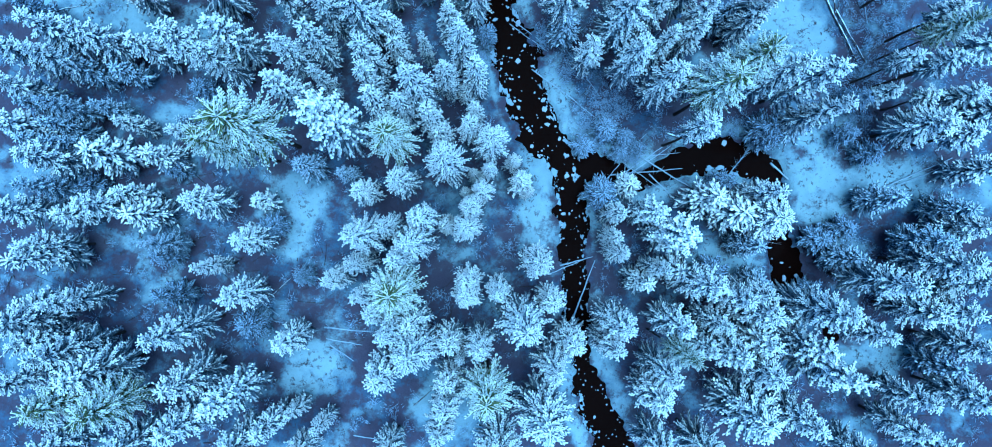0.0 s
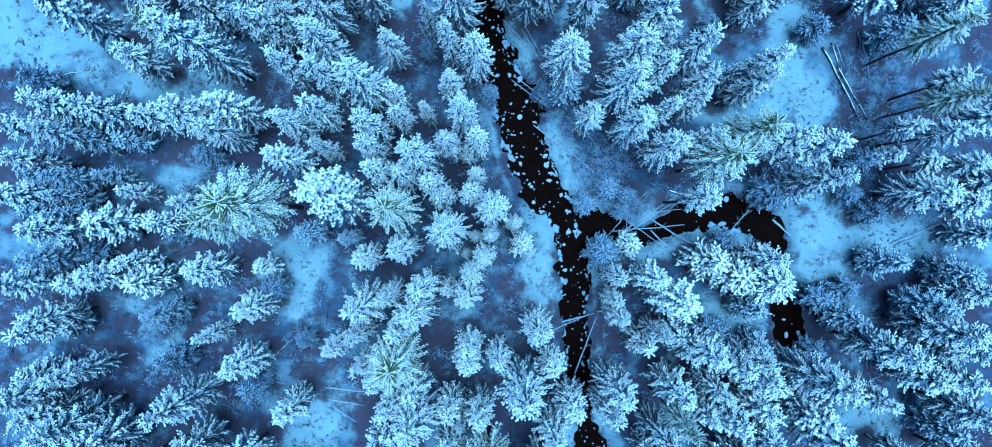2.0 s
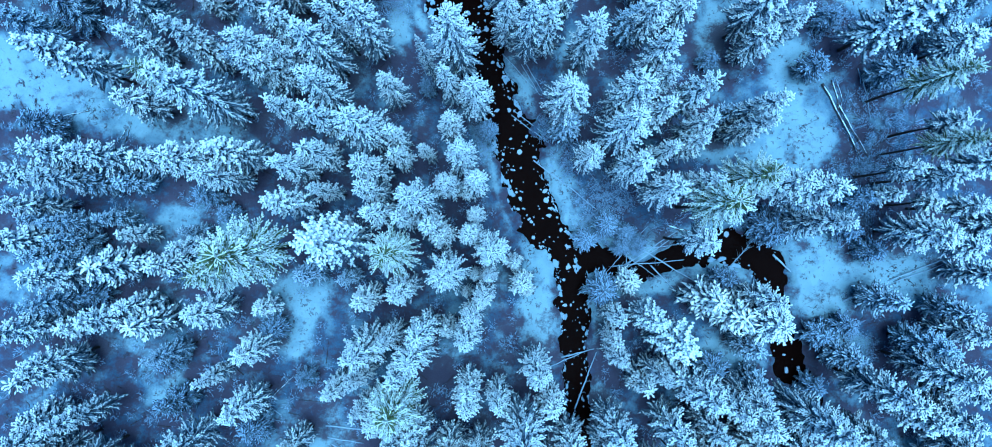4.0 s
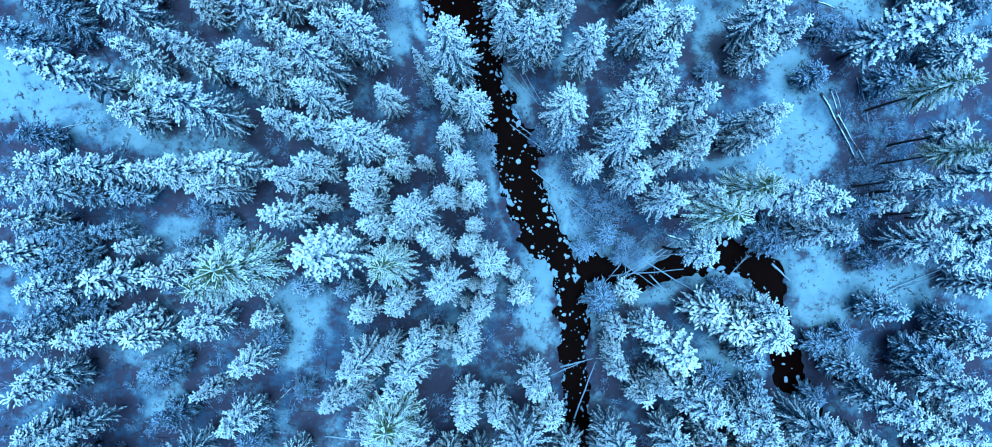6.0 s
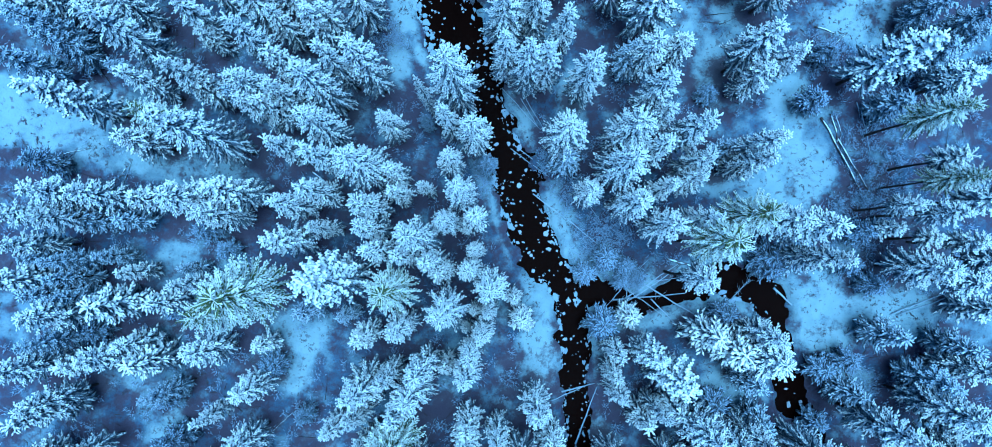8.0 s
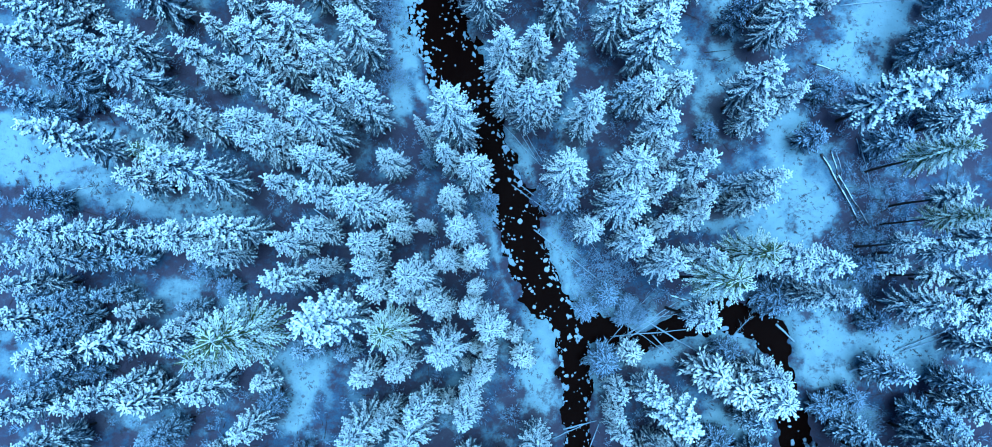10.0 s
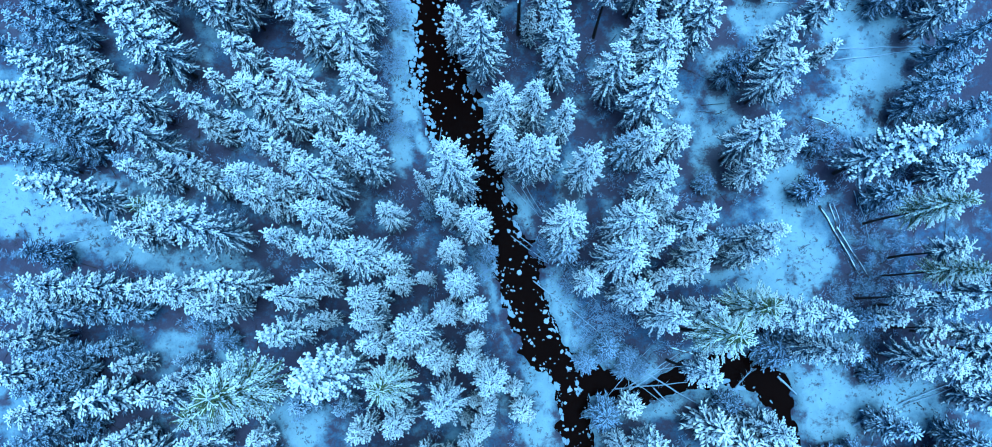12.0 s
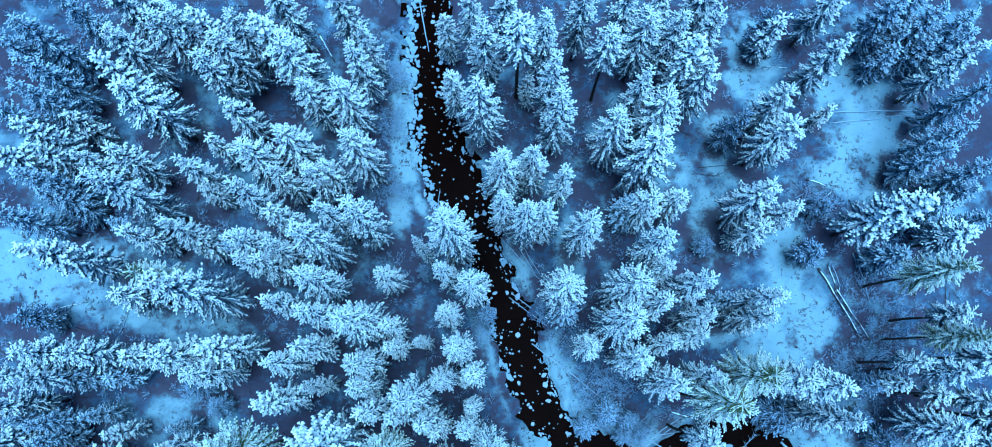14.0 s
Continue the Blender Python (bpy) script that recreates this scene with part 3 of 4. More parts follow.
plant("dull", "low grey young tree with thin rime on its twigs", "trees on the east bank", [
    (10.8, 5.2, 3.4, 0.9), (12.2, 5.6, 3.0, 0.8),
    (27.2, -6.7, 4.2, 1.24), (18.2, -5, 4.2, 1.47), (27.8, -2.3, 3.2, 1.38), (29.4, -1.3, 4.2, 1.22), (9, 1.6, 5.2, 1.49),
    (19.3, 2.5, 5.2, 1.21), (31.6, 5, 4.2, 1.21), (7.7, 5.8, 3.2, 1.1), (23.3, 6.3, 6, 1.22), (11.1, 6.5, 3.7, 0.96),
    (29.8, 6.6, 4.2, 1.08), (9.4, 7.2, 4.2, 1.23), (23.2, 7.2, 5.2, 1.63), (30.1, 9.5, 5.2, 1.19), (26, 20.2, 5.2, 1.31),
    (18, 21.2, 3.2, 0.94), (27.3, 24.2, 4.2, 1.05), (19.9, 30.4, 9.2, 1.27), (23.2, 39.6, 7.2, 1.16),
])
plant("sapling", "slender young spruce covered in rime beside the stream", "trees on the east bank", [
    (11.9, -5.6, 9.2, 1.16), (14.3, -4.7, 9.2, 1.16), (9.5, -2, 9.7, 0.8), (19.1, -0.1, 9.2, 1.67), (9.6, -0.1, 11, 0.9),
    (17.2, 1.1, 9.2, 1.68), (11.3, 2.3, 5.7, 1.21), (38.1, 3.4, 9.2, 1.26), (31.5, 9.7, 7.5, 0.9), (20.1, 15.3, 9.2, 1.33),
    (27.6, 31.7, 6.2, 0.78), (23.2, 38.4, 9.2, 1.14),
])
plant("spruce", "tall spruce with rime-white boughs beside the stream", "trees on the east bank", [
    (34.3, -18.3, 11.2, 1.48), (27.5, -18.2, 12.2, 1.47), (31.9, -16.8, 11.2, 1.37), (22.9, -15.5, 13.2, 1.47), (32.3, -14.3, 11.6, 1.3),
    (36.4, -14.2, 12.2, 1.48), (12.2, -14.1, 12.2, 1.51), (20.2, -12, 13.4, 1.47), (17.7, -10.4, 13.9, 1.59), (36.4, -10.3, 12.2, 1.48),
    (8.8, -10.2, 13.9, 1.29), (29.5, -9.4, 12.5, 1.28), (13.6, -8.5, 14.3, 1.6), (16.6, -8.4, 13.3, 1.11), (33.2, -7.7, 11.2, 1.39),
    (35.1, -7.6, 12.2, 1.49), (19.8, -7.5, 13.4, 1.48), (18.1, -6.5, 13.4, 1.35), (19.8, -6.2, 12.8, 1.2), (29.4, -5.3, 15.5, 1.59),
])
plant("spruce", "tall spruce with rime-white boughs beside the stream", "trees on the east bank", [
    (35.8, -5.2, 13.2, 1.47), (33.8, -3.9, 14.2, 1.49), (36.7, -1.2, 11.2, 1.49), (20.9, 1.4, 13, 1.5), (24.4, 7.5, 16.3, 1.22),
    (23.4, 9.8, 16.5, 1.58), (12.9, 9.8, 15.4, 1.5), (21.3, 10.2, 15.7, 1.34), (15.5, 10.3, 16.2, 1.2), (10.4, 11.5, 15.9, 1.47),
    (7.4, 12.5, 11.8, 1.2), (14.7, 13.3, 14.1, 1.1), (19.1, 14.5, 15.2, 1.15), (15.2, 14.6, 14.5, 1.15), (19.6, 15.8, 16.2, 1.32),
    (14.5, 16.8, 17.4, 1.31), (12.6, 18.2, 13.8, 1.1), (12.2, 19.9, 16.1, 1.46), (6.85, 21, 16.8, 1.4), (20.1, 21.2, 11.4, 1.2),
])
plant("spruce", "tall spruce with rime-white boughs beside the stream", "trees on the east bank", [
    (22.3, 22.5, 12.2, 1.24), (0.9, 22.9, 16.8, 1.3), (11.9, 23.3, 13.2, 1.5), (14.5, 24, 10.5, 1.3), (3.1, 26.5, 15.2, 1.37),
    (5.1, 30.3, 16.2, 1.59), (11.6, 32.3, 15.2, 1.47), (4.7, 33.1, 16.2, 1.47), (35.2, 33.7, 13.2, 1.43), (26.5, 34.9, 13.2, 1.46),
    (14.4, 36.8, 14.2, 1.47), (4.1, 36.9, 15.2, 1.49), (11.9, 36.9, 14.2, 1.48), (17.2, 37.1, 13.2, 1.23), (7.2, 39.2, 15.2, 1.48),
    (10.6, 39.5, 14.2, 1.48), (27, 39.6, 12.2, 1.47), (13.4, 39.6, 14.2, 1.47), (16.9, 39.9, 13.2, 1.48),
])
plant("laden", "spruce with thick pillows of snow on every bough", "trees on the east bank", [
    (24.6, -11.6, 16, 1.8), (17.7, -10.9, 13.1, 1.3), (23.6, -10.2, 14.2, 1.6), (15.8, -10.2, 13, 1.2), (20, -9.7, 12.9, 1.4),
    (13.8, -1.8, 13.8, 2.1), (12.1, 0, 13.1, 1.5), (4, 22, 16.9, 1.2), (29.1, 22, 16.1, 2.1), (15.2, 34.3, 15.2, 1.94),
])
plant("bare_spruce", "tall spruce with a bare dark trunk below its rimed crown", "trees on the east bank", [
    (34.6, 5.6, 11.9, 1.36), (14.9, 6, 16, 1.23), (36, 7.3, 12.2, 1.35), (35, 8.6, 11.1, 1.04), (33.3, 8.9, 8.9, 0.97),
    (32.3, 10.7, 14.2, 1.09), (30.8, 11.3, 11.4, 1), (34.6, 11.6, 14.2, 1.32), (33.5, 14.7, 11.7, 1.1), (33.5, 20.4, 13.3, 1.44),
    (8.9, 35.1, 15.2, 1.47),
])
plant("large_spruce", "tall broad spruce with drooping rime-white boughs", "trees on the east bank", [
    (16, -18.1, 14.2, 1.72), (12.6, -18, 14.2, 1.73), (19.2, -15.1, 14.2, 2.56), (12.7, -12, 15, 1.6), (9.3, -8.5, 15.5, 1.75),
    (23.9, -7.3, 17.6, 1.9), (15.6, -5.4, 15.2, 1.9), (9.7, -3.2, 11.8, 1.15), (21.4, -0.5, 11.3, 2.32), (32.6, 6.6, 12.3, 1.61),
    (9.5, 14.2, 18.8, 1.95), (10.1, 16.8, 17.1, 1.8), (5.5, 16.9, 15.3, 1.85), (2.5, 21.8, 19.1, 1.6), (19.8, 23.5, 14.9, 1.81),
    (12.1, 27, 16.2, 2.42), (22.1, 28.5, 13.2, 1.71), (9.4, 29.1, 15.2, 1.72), (13, 30.5, 14.2, 1.97), (22, 31, 13.2, 1.71),
])
plant("large_spruce", "tall broad spruce with drooping rime-white boughs", "trees on the east bank", [
    (16.3, 33, 14.2, 1.84),
])
plant("small_dusky", "young dark spruce with thin grey rime", "trees on the east bank", [
    (36.2, -12.4, 8.3, 1.54), (21.1, -5.9, 8.2, 1.43), (28.9, -3.7, 7.2, 1.32), (20.5, -2.7, 9, 1.2), (36.8, 0.2, 8.2, 1.4),
    (31.7, 1.1, 8.2, 1.43), (24.8, 7.3, 8.2, 1.58), (5.9, 15.5, 8.2, 1.45), (18.7, 16.1, 8.2, 1.16), (31.9, 19.6, 7.2, 1.4),
    (32.6, 36.2, 7.2, 1.14), (34.6, 36.2, 8.2, 1), (32.9, 37.3, 8.2, 0.88),
])
plant("dusky", "dark spruce with only a thin grey rime on its boughs", "trees on the east bank", [
    (34.3, -2.3, 10.6, 1.63), (36, 21.7, 12.2, 1.45), (34.6, 23.3, 9.2, 1.49), (11.1, 23.7, 9.2, 1.55), (36.2, 24.2, 10.2, 1.23),
    (36.4, 25.5, 12.2, 1.45), (34.2, 27, 11.2, 1.34), (35, 28.4, 12.2, 1.45), (36.4, 31.2, 13.2, 1.43), (36.5, 36, 9.8, 1.5),
    (36, 37, 11.2, 1.46), (34.3, 37.8, 10.6, 1.5), (31.8, 38.9, 10.8, 1.5), (33.6, 39.7, 11.2, 1.46),
])
plant("pine", "tall pine with greenish needles showing through the rime", "trees on the east bank", [
    (13.4, -10.2, 17.3, 1.07), (15.9, 8.7, 18.8, 2.02), (18, 10.5, 18.3, 1.78), (32.8, 13.2, 15.2, 1.19), (31.4, 17.6, 16.1, 1.53),
])
plant("bare_spruce", "tall spruce with a bare dark trunk below its rimed crown", "trees on the west bank", [
    (2, 35.8, 17.2, 1.83),
])
plant("slim_spruce", "slim spruce with a narrow rime-white crown", "trees on the east bank", [
    (12.5, -4.3, 12.5, 0.7), (12.8, 12.7, 14.3, 0.95), (12.2, 15.6, 15.7, 1.2), (5.3, 24.9, 15.5, 0.99),
])
plant("dull", "low grey young tree with thin rime on its twigs", "trees on the west bank", [
    (-18.8, -8.8, 5.2, 1.22), (-24.1, -6.3, 6.2, 1.19), (-15.2, -5.2, 4.2, 0.88), (-25.1, -3.4, 5.2, 1.08), (-17.6, -1.3, 4.2, 1.13),
    (-27.1, -0, 4.2, 1.21), (-30.7, 1.7, 4.2, 1.08), (-24.8, 3.2, 4.2, 0.98), (-21.3, 7.9, 3.2, 1), (-22.6, 9.5, 4.2, 0.99),
    (-33.6, 14.5, 6.2, 1.16), (-0.8, 15.2, 5.2, 1), (-21.6, 16.9, 4.2, 1.02), (-5.9, 18.9, 5.2, 0.81), (-31.9, 22.8, 5.2, 1.08),
])


# ---- the floor under the trees, and the water ----
build_ground()
build_water(STREAM, "water", "dark open water of a narrow winter stream")
build_water(ARM, "water_arm", "dark open water of a side arm between snowy banks", 0.012)


# ---- ice on the water ----
def floe_mesh(i):
    dice = random.Random(100 + i)
    n = dice.randint(5, 8)
    ring = [(math.cos(6.283 * k / n) * r, math.sin(6.283 * k / n) * r) for k in range(n) for r in [dice.uniform(0.45, 1.3)]]
    verts = [(x, y, -0.05) for x, y in ring] + [(x, y, 0.04) for x, y in ring] + [(x * 0.9, y * 0.9, 0.065) for x, y in ring]
    faces = [tuple(range(2 * n, 3 * n))]
    for low in (0, n):
        faces += [(low + k, low + (k + 1) % n, low + n + (k + 1) % n, low + n + k) for k in range(n)]
    return mesh_of("ice_floe", verts, faces, ICE, smooth=False)


def scatter_floes(line, number, seed, least, most):
    """Floes strewn over a stretch of water, more of them towards the edges."""
    dice, meshes = random.Random(seed), [floe_mesh(i) for i in range(8)]
    spans = [(a, b) for a, b in zip(line, line[1:]) if least < a[1] < most]
    weights = [math.hypot(b[0] - a[0], b[1] - a[1]) * (a[2] + b[2]) for a, b in spans]
    for a, b in dice.choices(spans, weights, k=number):
        s, across = dice.random(), dice.uniform(-1, 1)
        across = math.copysign(abs(across) ** 0.6, across)
        way = Vector((b[0] - a[0], b[1] - a[1], 0)).normalized()
        half = (a[2] + (b[2] - a[2]) * s) * 0.95
        x, y = a[0] + (b[0] - a[0]) * s - way.y * across * half, a[1] + (b[1] - a[1]) * s + way.x * across * half
        size = (0.06 + 0.25 * dice.random() ** 2.2) * min(1.0, half / 1.4)
        ob = tagged(new("ice_floe", dice.choice(meshes)), "small snow-white ice floe on the dark stream", "ice floe", "ice floes on the stream")
        ob.matrix_basis = pose(x, y, float(water_z(y)), 0, 0, dice.uniform(0, 360)) @ Matrix.Diagonal((size, size * dice.uniform(0.6, 1.0), 0.8, 1))


scatter_floes(STREAM, 185, 5, 6, 50)
scatter_floes(STREAM, 42, 7, -24, 6)
scatter_floes(ARM[2:], 16, 6, -9, 6)


def brash(line, number, seed, least, most):
    """Crumbs of ice between the floes."""
    dice, shape = random.Random(seed), Shape()
    spans = [(a, b) for a, b in zip(line, line[1:]) if least < a[1] < most]
    weights = [math.hypot(b[0] - a[0], b[1] - a[1]) * (a[2] + b[2]) for a, b in spans]
    for a, b in dice.choices(spans, weights, k=number):
        s, across = dice.random(), dice.uniform(-1, 1)
        across = math.copysign(abs(across) ** 0.8, across)
        way = Vector((b[0] - a[0], b[1] - a[1], 0)).normalized()
        half = (a[2] + (b[2] - a[2]) * s) * 0.97
        x, y = a[0] + (b[0] - a[0]) * s - way.y * across * half, a[1] + (b[1] - a[1]) * s + way.x * across * half
        z, n, size, first = float(water_z(y)), dice.randint(4, 6), dice.uniform(0.04, 0.13), len(shape.verts)
        ring = [(size * (u := dice.uniform(0.5, 1.3)) * math.cos(6.283 * i / n), size * u * math.sin(6.283 * i / n)) for i in range(n)]
        shape.verts += [Vector((x + u, y + v, z - 0.03)) for u, v in ring] + [Vector((x + u * 0.85, y + v * 0.85, z + 0.03)) for u, v in ring]
        shape.faces.append(tuple(range(first + n, first + 2 * n)))
        shape.faces += [(first + i, first + (i + 1) % n, first + n + (i + 1) % n, first + n + i) for i in range(n)]
    tagged(new("brash_ice", shape.mesh("brash_ice", ICE, smooth=False)), "small crumbs of white ice drifting between the floes", "brash ice", kind="stuff")


brash(STREAM, 300, 8, -24, 50)


def build_bank_ice(line, number, seed, shape):
    """Broken shelf ice that frays the water's edge."""
    dice = random.Random(seed)
    spans = [(a, b) for a, b in zip(line, line[1:]) if -26 < a[1] < 52]
    picks = [(*dice.choice(spans), dice.random(), dice.choice((-1, 1))) for k in range(number)]
    start = np.array([(a[0] + (b[0] - a[0]) * s, a[1] + (b[1] - a[1]) * s) for a, b, s, side in picks])
    way = np.array([Vector((b[0] - a[0], b[1] - a[1])).normalized() for a, b, s, side in picks])
    out = np.stack([-way[:, 1], way[:, 0]], 1) * np.array([[side] for *_, side in picks])
    half = np.array([a[2] + (b[2] - a[2]) * s for a, b, s, side in picks])
    reach = half[:, None] * 0.4 + np.linspace(0, 1, 28)[None] * (half[:, None] * 0.6 + 0.8)
    x, y = start[:, :1] + out[:, :1] * reach, start[:, 1:] + out[:, 1:] * reach
    shore = np.argmax(land(x, y) - water_z(y) > -0.1, axis=1)
    for k in range(number):
        px, py = x[k, shore[k]], y[k, shore[k]]
        if ripple(px, py, 1.8, 21) < dice.uniform(-0.5, 0.7):
            continue
        size, n = 0.05 + 0.28 * dice.random() ** 2.2, dice.randint(6, 9)
        size *= min(1.0, half[k] / 1.7)
        back = size * dice.uniform(-0.9, 0.6) + 0.5 * dice.random() ** 4
        px, py = px - out[k, 0] * back, py - out[k, 1] * back
        z, first, turn = float(water_z(py)), len(shape.verts), dice.uniform(0, 6.28)
        ring = [(size * (u := dice.uniform(0.25, 1.35)) * math.cos(turn + 6.283 * i / n), size * u * math.sin(turn + 6.283 * i / n)) for i in range(n)]
        long, wide = Vector((*way[k], 0)) * 1.5, Vector((*out[k], 0)) * 0.8
        ring = [((long * u + wide * v).x, (long * u + wide * v).y) for u, v in ring]
        shape.verts += [Vector((px + u, py + v, z - 0.05)) for u, v in ring] + [Vector((px + u * 0.9, py + v * 0.9, z + 0.05)) for u, v in ring]
        shape.faces.append(tuple(range(first + n, first + 2 * n)))
        shape.faces += [(first + i, first + (i + 1) % n, first + n + (i + 1) % n, first + n + i) for i in range(n)]


def build_plates(line, number, seed, least, most, shape):
    """Cracked shore ice in angular plates along the west edge of the upper reach."""
    dice = random.Random(seed)
    spans = [(a, b) for a, b in zip(line, line[1:]) if least < a[1] < most]
    for a, b in dice.choices(spans, [a[1] - b[1] for a, b in spans], k=number):
        s = dice.random()
        way = Vector((b[0] - a[0], b[1] - a[1], 0)).normalized()
        half = a[2] + (b[2] - a[2]) * s
        reach = half + 0.25 - 1.1 * dice.random() ** 1.8
        x, y = a[0] + (b[0] - a[0]) * s + way.y * reach, a[1] + (b[1] - a[1]) * s - way.x * reach
        z, n, size, first, turn = float(water_z(y)) + dice.uniform(0, 0.02), dice.randint(4, 6), dice.uniform(0.10, 0.32), len(shape.verts), dice.uniform(0, 6.28)
        ring = [(size * (u := dice.uniform(0.55, 1.2)) * math.cos(turn + 6.283 * i / n), size * u * math.sin(turn + 6.283 * i / n)) for i in range(n)]
        shape.verts += [Vector((x + u, y + v, z - 0.05)) for u, v in ring] + [Vector((x + u * 0.94, y + v * 0.94, z + 0.05)) for u, v in ring]
        shape.faces.append(tuple(range(first + n, first + 2 * n)))
        shape.faces += [(first + i, first + (i + 1) % n, first + n + (i + 1) % n, first + n + i) for i in range(n)]


ice = Shape()
build_plates(STREAM, 420, 33, 20, 48, ice)
build_bank_ice(STREAM, 1000, 31, ice)
build_bank_ice(ARM[2:], 110, 32, ice)
tagged(new("shelf_ice", ice.mesh("shelf_ice", SHELF, smooth=False)), "ragged snow-covered shelf ice along the water's edge", "shelf ice", kind="stuff")


# ---- fallen trunks ----
def fallen_pole(material, label, x0, y0, x1, y1, radius):
    dice = random.Random(round(x0 * 91 + y1 * 57))
    radius *= 0.8
    a, b = Vector((x0, y0, 0)), Vector((x1, y1, 0))
    a.z, b.z = (max(float(land(p.x, p.y)), float(water_z(p.y))) + radius * 0.7 for p in (a, b))
    length, shape, points, radii = (b - a).length, Shape(), [], []
    for i in range(7):
        s = i / 6
        p = a.lerp(b, s)
        bend = math.sin(s * 3.1) * 0.012 * length
        p += Vector((-(b - a).y, (b - a).x, 0)).normalized() * bend * dice.uniform(-1, 1)
        p.z = max(p.z, float(land(p.x, p.y)) + radius * 0.5) + 0.05
        points.append(p - a)
        radii.append(radius * (1 - 0.45 * s))
    shape.tube(points, radii, 7, cap=True)
    for k in range(max(2, int(length * 1.2))):
        s = dice.uniform(0.1, 0.95)
        p = (b - a) * s + Vector((0, 0, 0.05))
        way = Vector((dice.uniform(-1, 1), dice.uniform(-1, 1), dice.uniform(0.2, 0.9))).normalized()
        shape.tube([p, p + way * dice.uniform(0.2, 0.55)], [radius * 0.3, 0.01], 4)
    ob = tagged(new("fallen_trunk", shape.mesh("fallen_trunk", material)), label, "fallen trunk", "fallen trunks")
    ob.location = a


for pole in [
    (30.3, 0.5, 33.7, 2.0, 0.12), (34.1, 2.3, 39.0, 4.7, 0.075), (34.6, 2.2, 38.5, 4.0, 0.06), (11.8, 5.6, 17.8, 2.0, 0.10),
    (10.4, 3.4, 16.8, 4.0, 0.08), (11.1, 3.3, 16.1, 6.6, 0.08), (11.4, 3.1, 15.7, 6.0, 0.07), (13.8, 3.5, 16.0, 1.1, 0.08),
    (24.7, 4.5, 26.1, 3.0, 0.13), (11.6, 2.7, 11.6, 4.9, 0.06), (11.3, 4.6, 14.6, 2.2, 0.05), (11.5, 4.9, 16.6, 5.4, 0.06), (11.2, 4.4, 9.6, 2.6, 0.05), (11.4, 5.0, 13.4, 7.0, 0.05), (7.0, -9.3, 8.9, -4.2, 0.09), (5.8, -4.7, 8.7, -3.9, 0.09),
    (4.9, -5.4, 8.3, -4.0, 0.06), (-7.4, 46.1, -6.4, 40.8, 0.09), (-7.9, 45.4, -6.7, 45.6, 0.06), (-5.4, 24.3, -5.1, 27.1, 0.05),
    (2.5, 21.7, 4.2, 18.8, 0.045),
]:
    fallen_pole(PALE_LOG, "thin fallen trunk coated with pale rime", *pole)
for pole in [
    (2.2, 21.5, 3.8, 18.8, 0.04), (1.5, 17.4, 4.9, 14.7, 0.05), (1.3, 17.0, 4.7, 14.4, 0.045), (0.5, 22.5, 3.9, 18.7, 0.045),
    (3.3, 12.9, 10.1, 7.5, 0.07), (29.8, 33.2, 37.5, 33.0, 0.07), (29.8, 32.2, 37.2, 32.7, 0.07), (31.1, 20.0, 32.0, 16.3, 0.07),
    (30.8, 20.5, 31.0, 19.2, 0.06), (-14.0, -9.5, -9.9, -10.0, 0.08), (-13.8, -10.4, -10.9, -11.0, 0.07), (-13.5, -10.9, -11.5, -12.3, 0.07),
    (-19.5, -7.0, -17.5, -8.5, 0.07), (-19.6, -8.5, -17.5, -9.0, 0.07), (33.2, 37.3, 30.8, 35.5, 0.06), (-11.4, -18.1, -9.4, -18.5, 0.07),
    (5.5, 15.8, 9.3, 10.3, 0.06),
]:
    fallen_pole(PALE_LOG, "thin fallen trunk coated with pale rime", *pole)
for pole in [
    (27.75, 19.2, 31.5, 12.7, 0.15), (28.5, 19.5, 29.3, 16.7, 0.09), (29.1, 17.5, 31.9, 13.0, 0.12), (28.9, 19.6, 29.7, 16.2, 0.05), (15.1, 7.1, 18.4, 6.1, 0.16),
    (27.3, 27.0, 28.9, 26.4, 0.11), (28.1, 24.9, 30.0, 26.4, 0.08), (36.2, 33.7, 37.7, 34.8, 0.2), (35.1, 34.0, 36.3, 33.6, 0.1),
    (-18.3, -7.0, -16.4, -5.2, 0.06), (-15.7, 14.6, -13.1, 12.6, 0.10), (-14.2, 16.2, -10.1, 14.4, 0.10), (-16.5, 41.6, -15.0, 39.0, 0.16),
    (26.5, 41.3, 27.6, 39.4, 0.06), (24.4, 37.7, 26.9, 37.5, 0.05), (26.5, 40.1, 28.1, 42.1, 0.05), (-34.3, 15.4, -31.9, 15.9, 0.06),
    (-29.4, 14.6, -29.9, 13.6, 0.06), (-10.5, 16.3, -7.9, 17.4, 0.05), (-6.7, -16.1, -5.2, -14.9, 0.06), (6.7, 19.2, 8.1, 20.9, 0.06),
    (20.3, -1.7, 25.6, -2.8, 0.05),
]:
    fallen_pole(LOG, "dark fallen trunk with snow along its top", *pole)


# ---- undergrowth ----
def spikes(base, way, width):
    """Many thin three-sided twigs: where each begins, its way and length, its width."""
    out = np.cross(way, np.array([0.3, 0.2, 0.93]))
    out /= np.linalg.norm(out, axis=1)[:, None] + 1e-9
    up = np.cross(out, way)
    up /= np.linalg.norm(up, axis=1)[:, None] + 1e-9
    ring = [base + width[:, None] * (out * math.cos(a) + up * math.sin(a)) for a in (0.5, 2.6, 4.7)]
    verts = np.stack([*ring, base + way], 1).reshape(-1, 3)
    k = np.arange(len(base))[:, None] * 4
    faces = np.concatenate([k + np.array([[0, 1, 3]]), k + np.array([[1, 2, 3]]), k + np.array([[2, 0, 3]])])
    return verts, faces


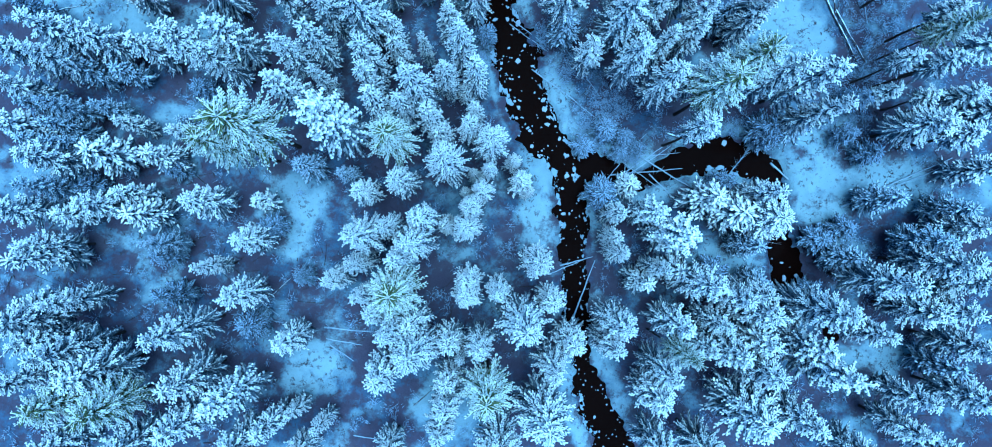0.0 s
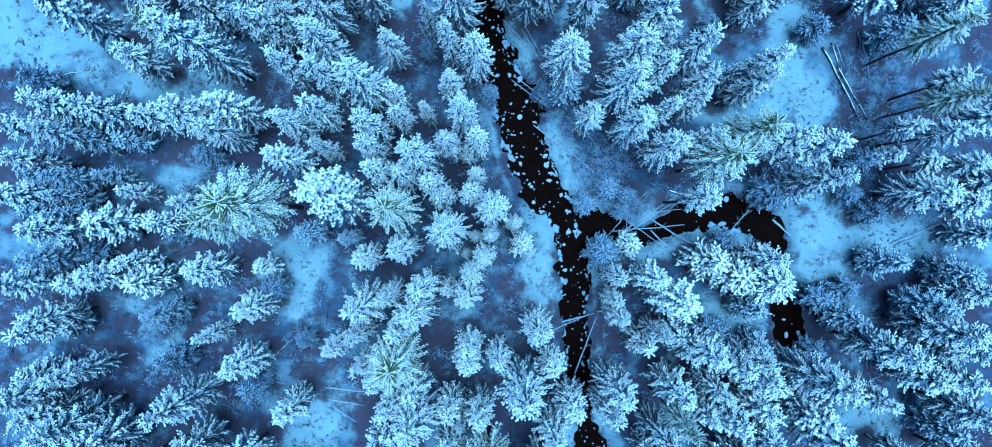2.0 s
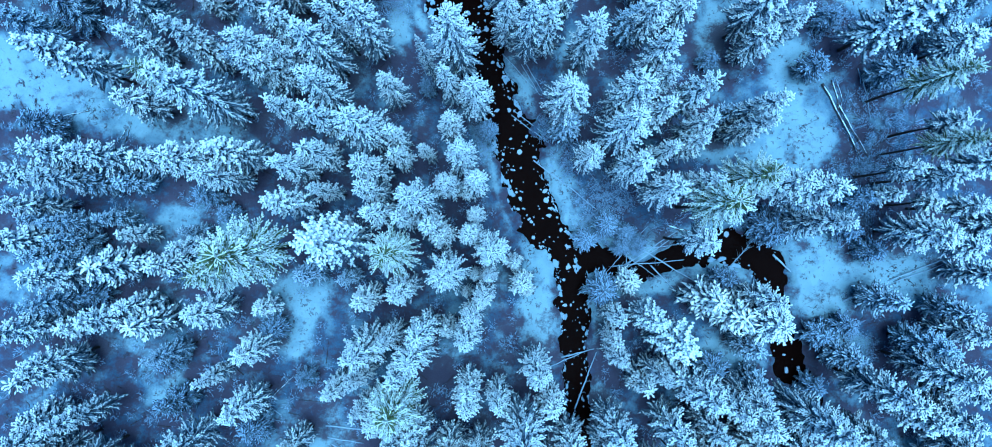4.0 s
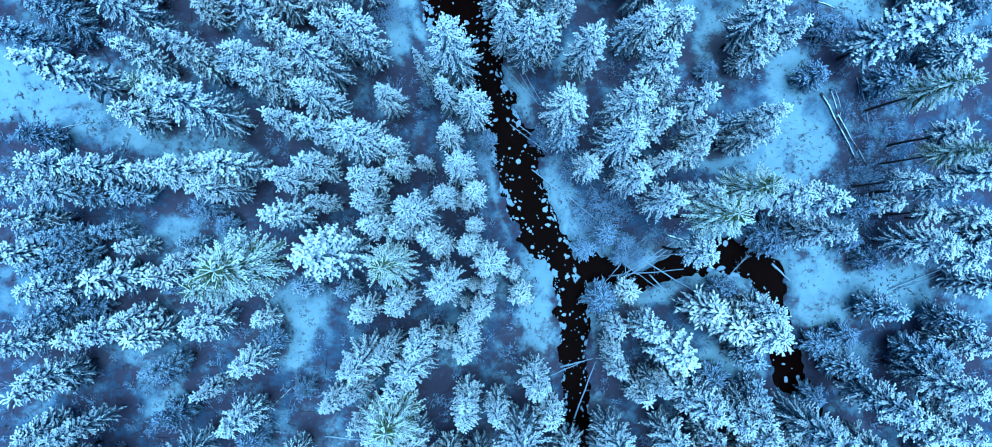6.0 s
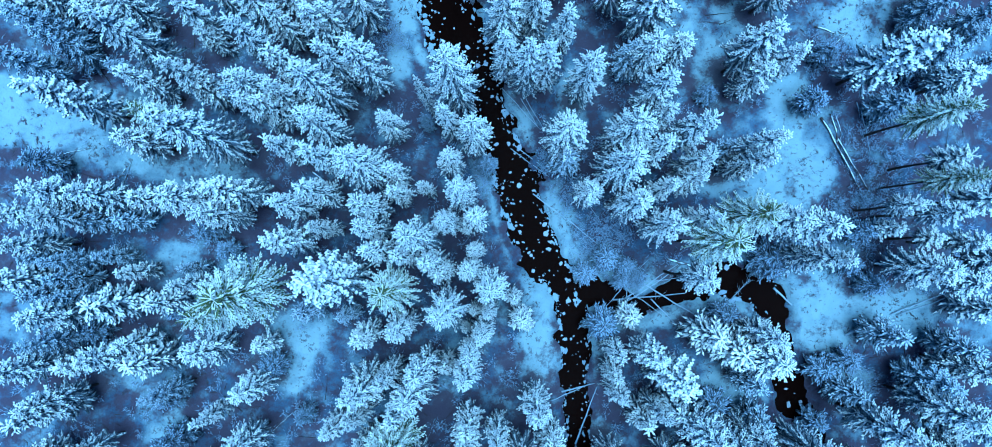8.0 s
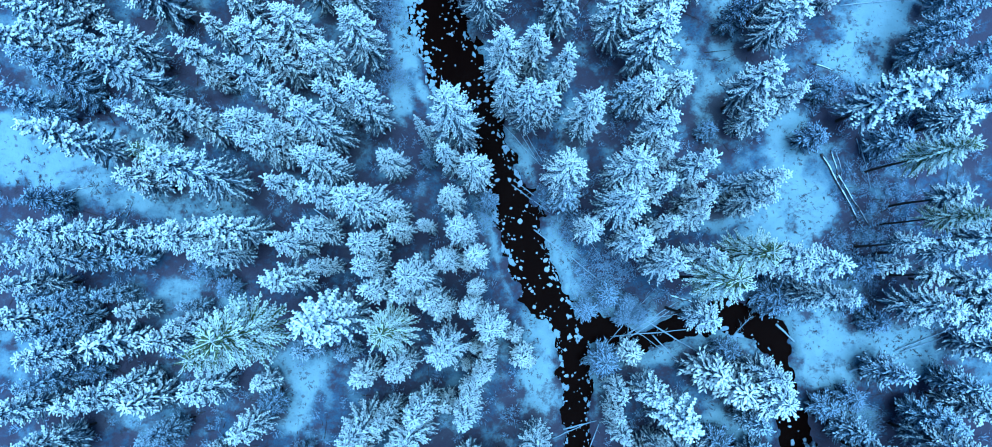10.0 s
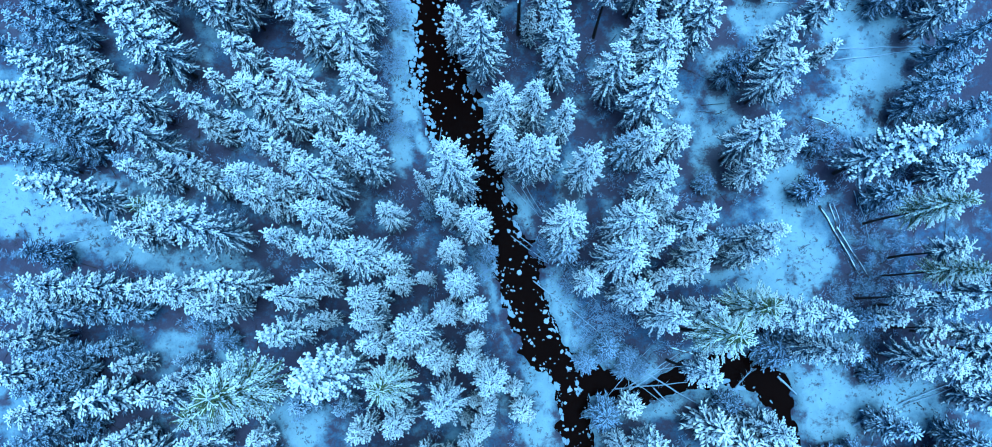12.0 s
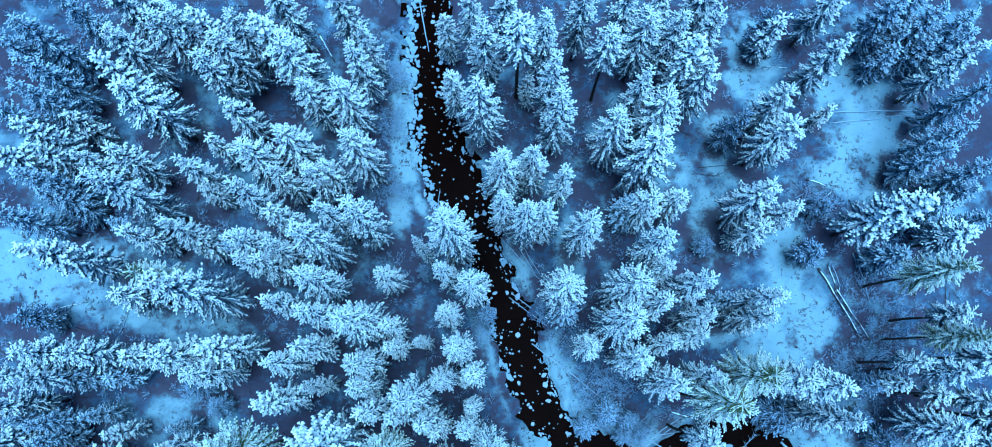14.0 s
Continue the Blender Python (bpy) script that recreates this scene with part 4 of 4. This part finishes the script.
# close thickets: middle and reach
THICKETS = [(8.8, 8.2, 2.2), (8.6, 6.0, 1.6), (10.2, 9.8, 2.0), (9.0, 1.6, 1.3), (7.0, 13.0, 2.0), (5.2, 15.5, 1.6), (22.0, 7.0, 1.8), (-9.6, 27.0, 1.4), (33.0, 17.5, 3.0), (32.5, 12.8, 2.6), (34.5, 22.5, 3.0), (28.2, 24.0, 2.2), (30.5, 7.5, 2.4), (12.0, 5.4, 1.0), (-9.8, 33.0, 1.5), (-9.5, 38.0, 1.4), (29.5, 10.0, 2.0), (30.5, -3.5, 2.5), (-1.0, 14.5, 1.5)]


def build_undergrowth(tries, twigs):
    """Low bushes in the thicket, none on the open snow or in the water."""
    rng = np.random.default_rng(77)
    x, y = rng.uniform(-42, 42, tries), rng.uniform(-27, 52, tries)
    for cx, cy, r in THICKETS:
        x, y = np.append(x, rng.normal(cx, r * 0.5, 60)), np.append(y, rng.normal(cy, r * 0.6, 60))
    dense = np.arange(len(x)) >= tries
    dry = np.minimum(beside(x, y, STREAM)[0], beside(x, y, ARM)[0])
    keep = (dry > 0.3) & dense | (dry > 0.5) & (rng.random(len(x)) > 1.15 * openness(x, y)) & (ripple(x, y, 4.0, 9) > rng.uniform(-1.0, 0.4, len(x)))
    x, y = x[keep], y[keep]
    z, size = land(x, y), rng.uniform(0.35, 1.0, len(x))
    pick = np.repeat(np.arange(len(x)), twigs)
    n = len(pick)
    turn, lean = rng.uniform(0, 6.283, n), rng.uniform(0.0, 1.0, n) ** 0.6
    ray = np.stack([np.cos(turn) * lean, np.sin(turn) * lean, 0.25 + 0.8 * (1 - lean * lean)], 1)
    base = np.stack([x[pick], y[pick], z[pick]], 1) + ray * (size[pick] * rng.uniform(0.15, 0.8, n))[:, None]
    way = ray + rng.uniform(-0.8, 0.8, (n, 3))
    way *= (size[pick] * rng.uniform(0.25, 0.55, n) / np.linalg.norm(way, axis=1))[:, None]
    verts, faces = spikes(base, way, rng.uniform(0.014, 0.034, n))
    data = mesh_of("undergrowth", verts.tolist(), faces.tolist(), DULL)
    tagged(new("undergrowth", data), "grey leafless bushes with thin rime between the trees", "undergrowth", kind="stuff")


def build_tussocks(tries, blades):
    """Tufts of dead grass and heath that stick out of the open snow."""
    rng = np.random.default_rng(91)
    x, y = rng.uniform(-38, 40, tries), rng.uniform(-24, 46, tries)
    dry = np.minimum(beside(x, y, STREAM)[0], beside(x, y, ARM)[0])
    keep = (dry > 0.25) & (openness(x, y) > 0.15) & (ripple(x, y, 2.6, 15) + 0.5 * ripple(x, y, 0.9, 16) > rng.uniform(-0.25, 0.85, tries))
    x, y = x[keep], y[keep]
    size = 0.09 + 0.20 * rng.random(len(x)) ** 2
    pick = np.repeat(np.arange(len(x)), blades)
    n = len(pick)
    base = np.stack([x[pick], y[pick], land(x, y)[pick] - 0.02], 1)
    base[:, :2] += rng.normal(0, 0.45, (n, 2)) * size[pick][:, None]
    way = np.stack([rng.normal(0, 0.7, n), rng.normal(0, 0.7, n), rng.uniform(0.3, 0.9, n)], 1) * size[pick][:, None]
    verts, faces = spikes(base, way, rng.uniform(0.02, 0.045, n))
    data = mesh_of("tussocks", verts.tolist(), faces.tolist(), GRASS)
    tagged(new("tussocks", data), "dark tufts of dead grass sticking out of the snow", "grass tufts", kind="stuff")


def build_windfall(number):
    """Dead sticks and thin broken stems that lie about on the forest floor."""
    rng = np.random.default_rng(55)
    x, y = rng.uniform(-38, 40, number), rng.uniform(-24, 46, number)
    turn, length = rng.uniform(0, 6.283, number), 0.5 + 2.6 * rng.random(number) ** 2
    x1, y1 = x + np.cos(turn) * length, y + np.sin(turn) * length
    dry = np.minimum.reduce([beside(x, y, STREAM)[0], beside(x, y, ARM)[0], beside(x1, y1, STREAM)[0], beside(x1, y1, ARM)[0]])
    keep = (dry > 0.4) & (openness(x, y) < rng.uniform(0.05, 0.6, number))
    x, y, x1, y1 = x[keep], y[keep], x1[keep], y1[keep]
    base = np.stack([x, y, land(x, y) + 0.04], 1)
    way = np.stack([x1, y1, land(x1, y1) + 0.10], 1) - base
    verts, faces = spikes(base, way, rng.uniform(0.018, 0.045, len(x)))
    data = mesh_of("windfall", verts.tolist(), faces.tolist(), BARK)
    tagged(new("windfall", data), "dark dead sticks lying on the snow between the trees", "fallen sticks", kind="stuff")


build_windfall(1700)
build_undergrowth(5600, 26)
build_tussocks(20000, 9)


def dead_sapling(x, y, size, tilt, turn):
    """A bare leaning sapling over the water."""
    dice, shape = random.Random(round(x * 7)), Shape()
    way = Vector((math.cos(turn) * math.sin(tilt), math.sin(turn) * math.sin(tilt), math.cos(tilt)))
    shape.tube([way * (-0.3), way * (size * 0.5), way * size], [0.05, 0.035, 0.0], 6)
    for k in range(26):
        p = way * size * dice.uniform(0.2, 0.95)
        out = (way * 0.6 + Vector((dice.uniform(-1, 1), dice.uniform(-1, 1), dice.uniform(-0.3, 0.7)))).normalized()
        shape.tube([p, p + out * dice.uniform(0.3, 0.8) * size * 0.35], [0.022, 0.0], 3)
    ob = tagged(new("dead_sapling", shape.mesh("dead_sapling", PALE_LOG)), "bare leaning sapling with pale rime over dark water", "dead sapling")
    ob.location = (x, y, float(land(x, y)))


dead_sapling(21.0, 3.4, 3.4, 0.75, 1.1)
dead_sapling(-6.3, 20.5, 2.6, 0.5, 2.0)
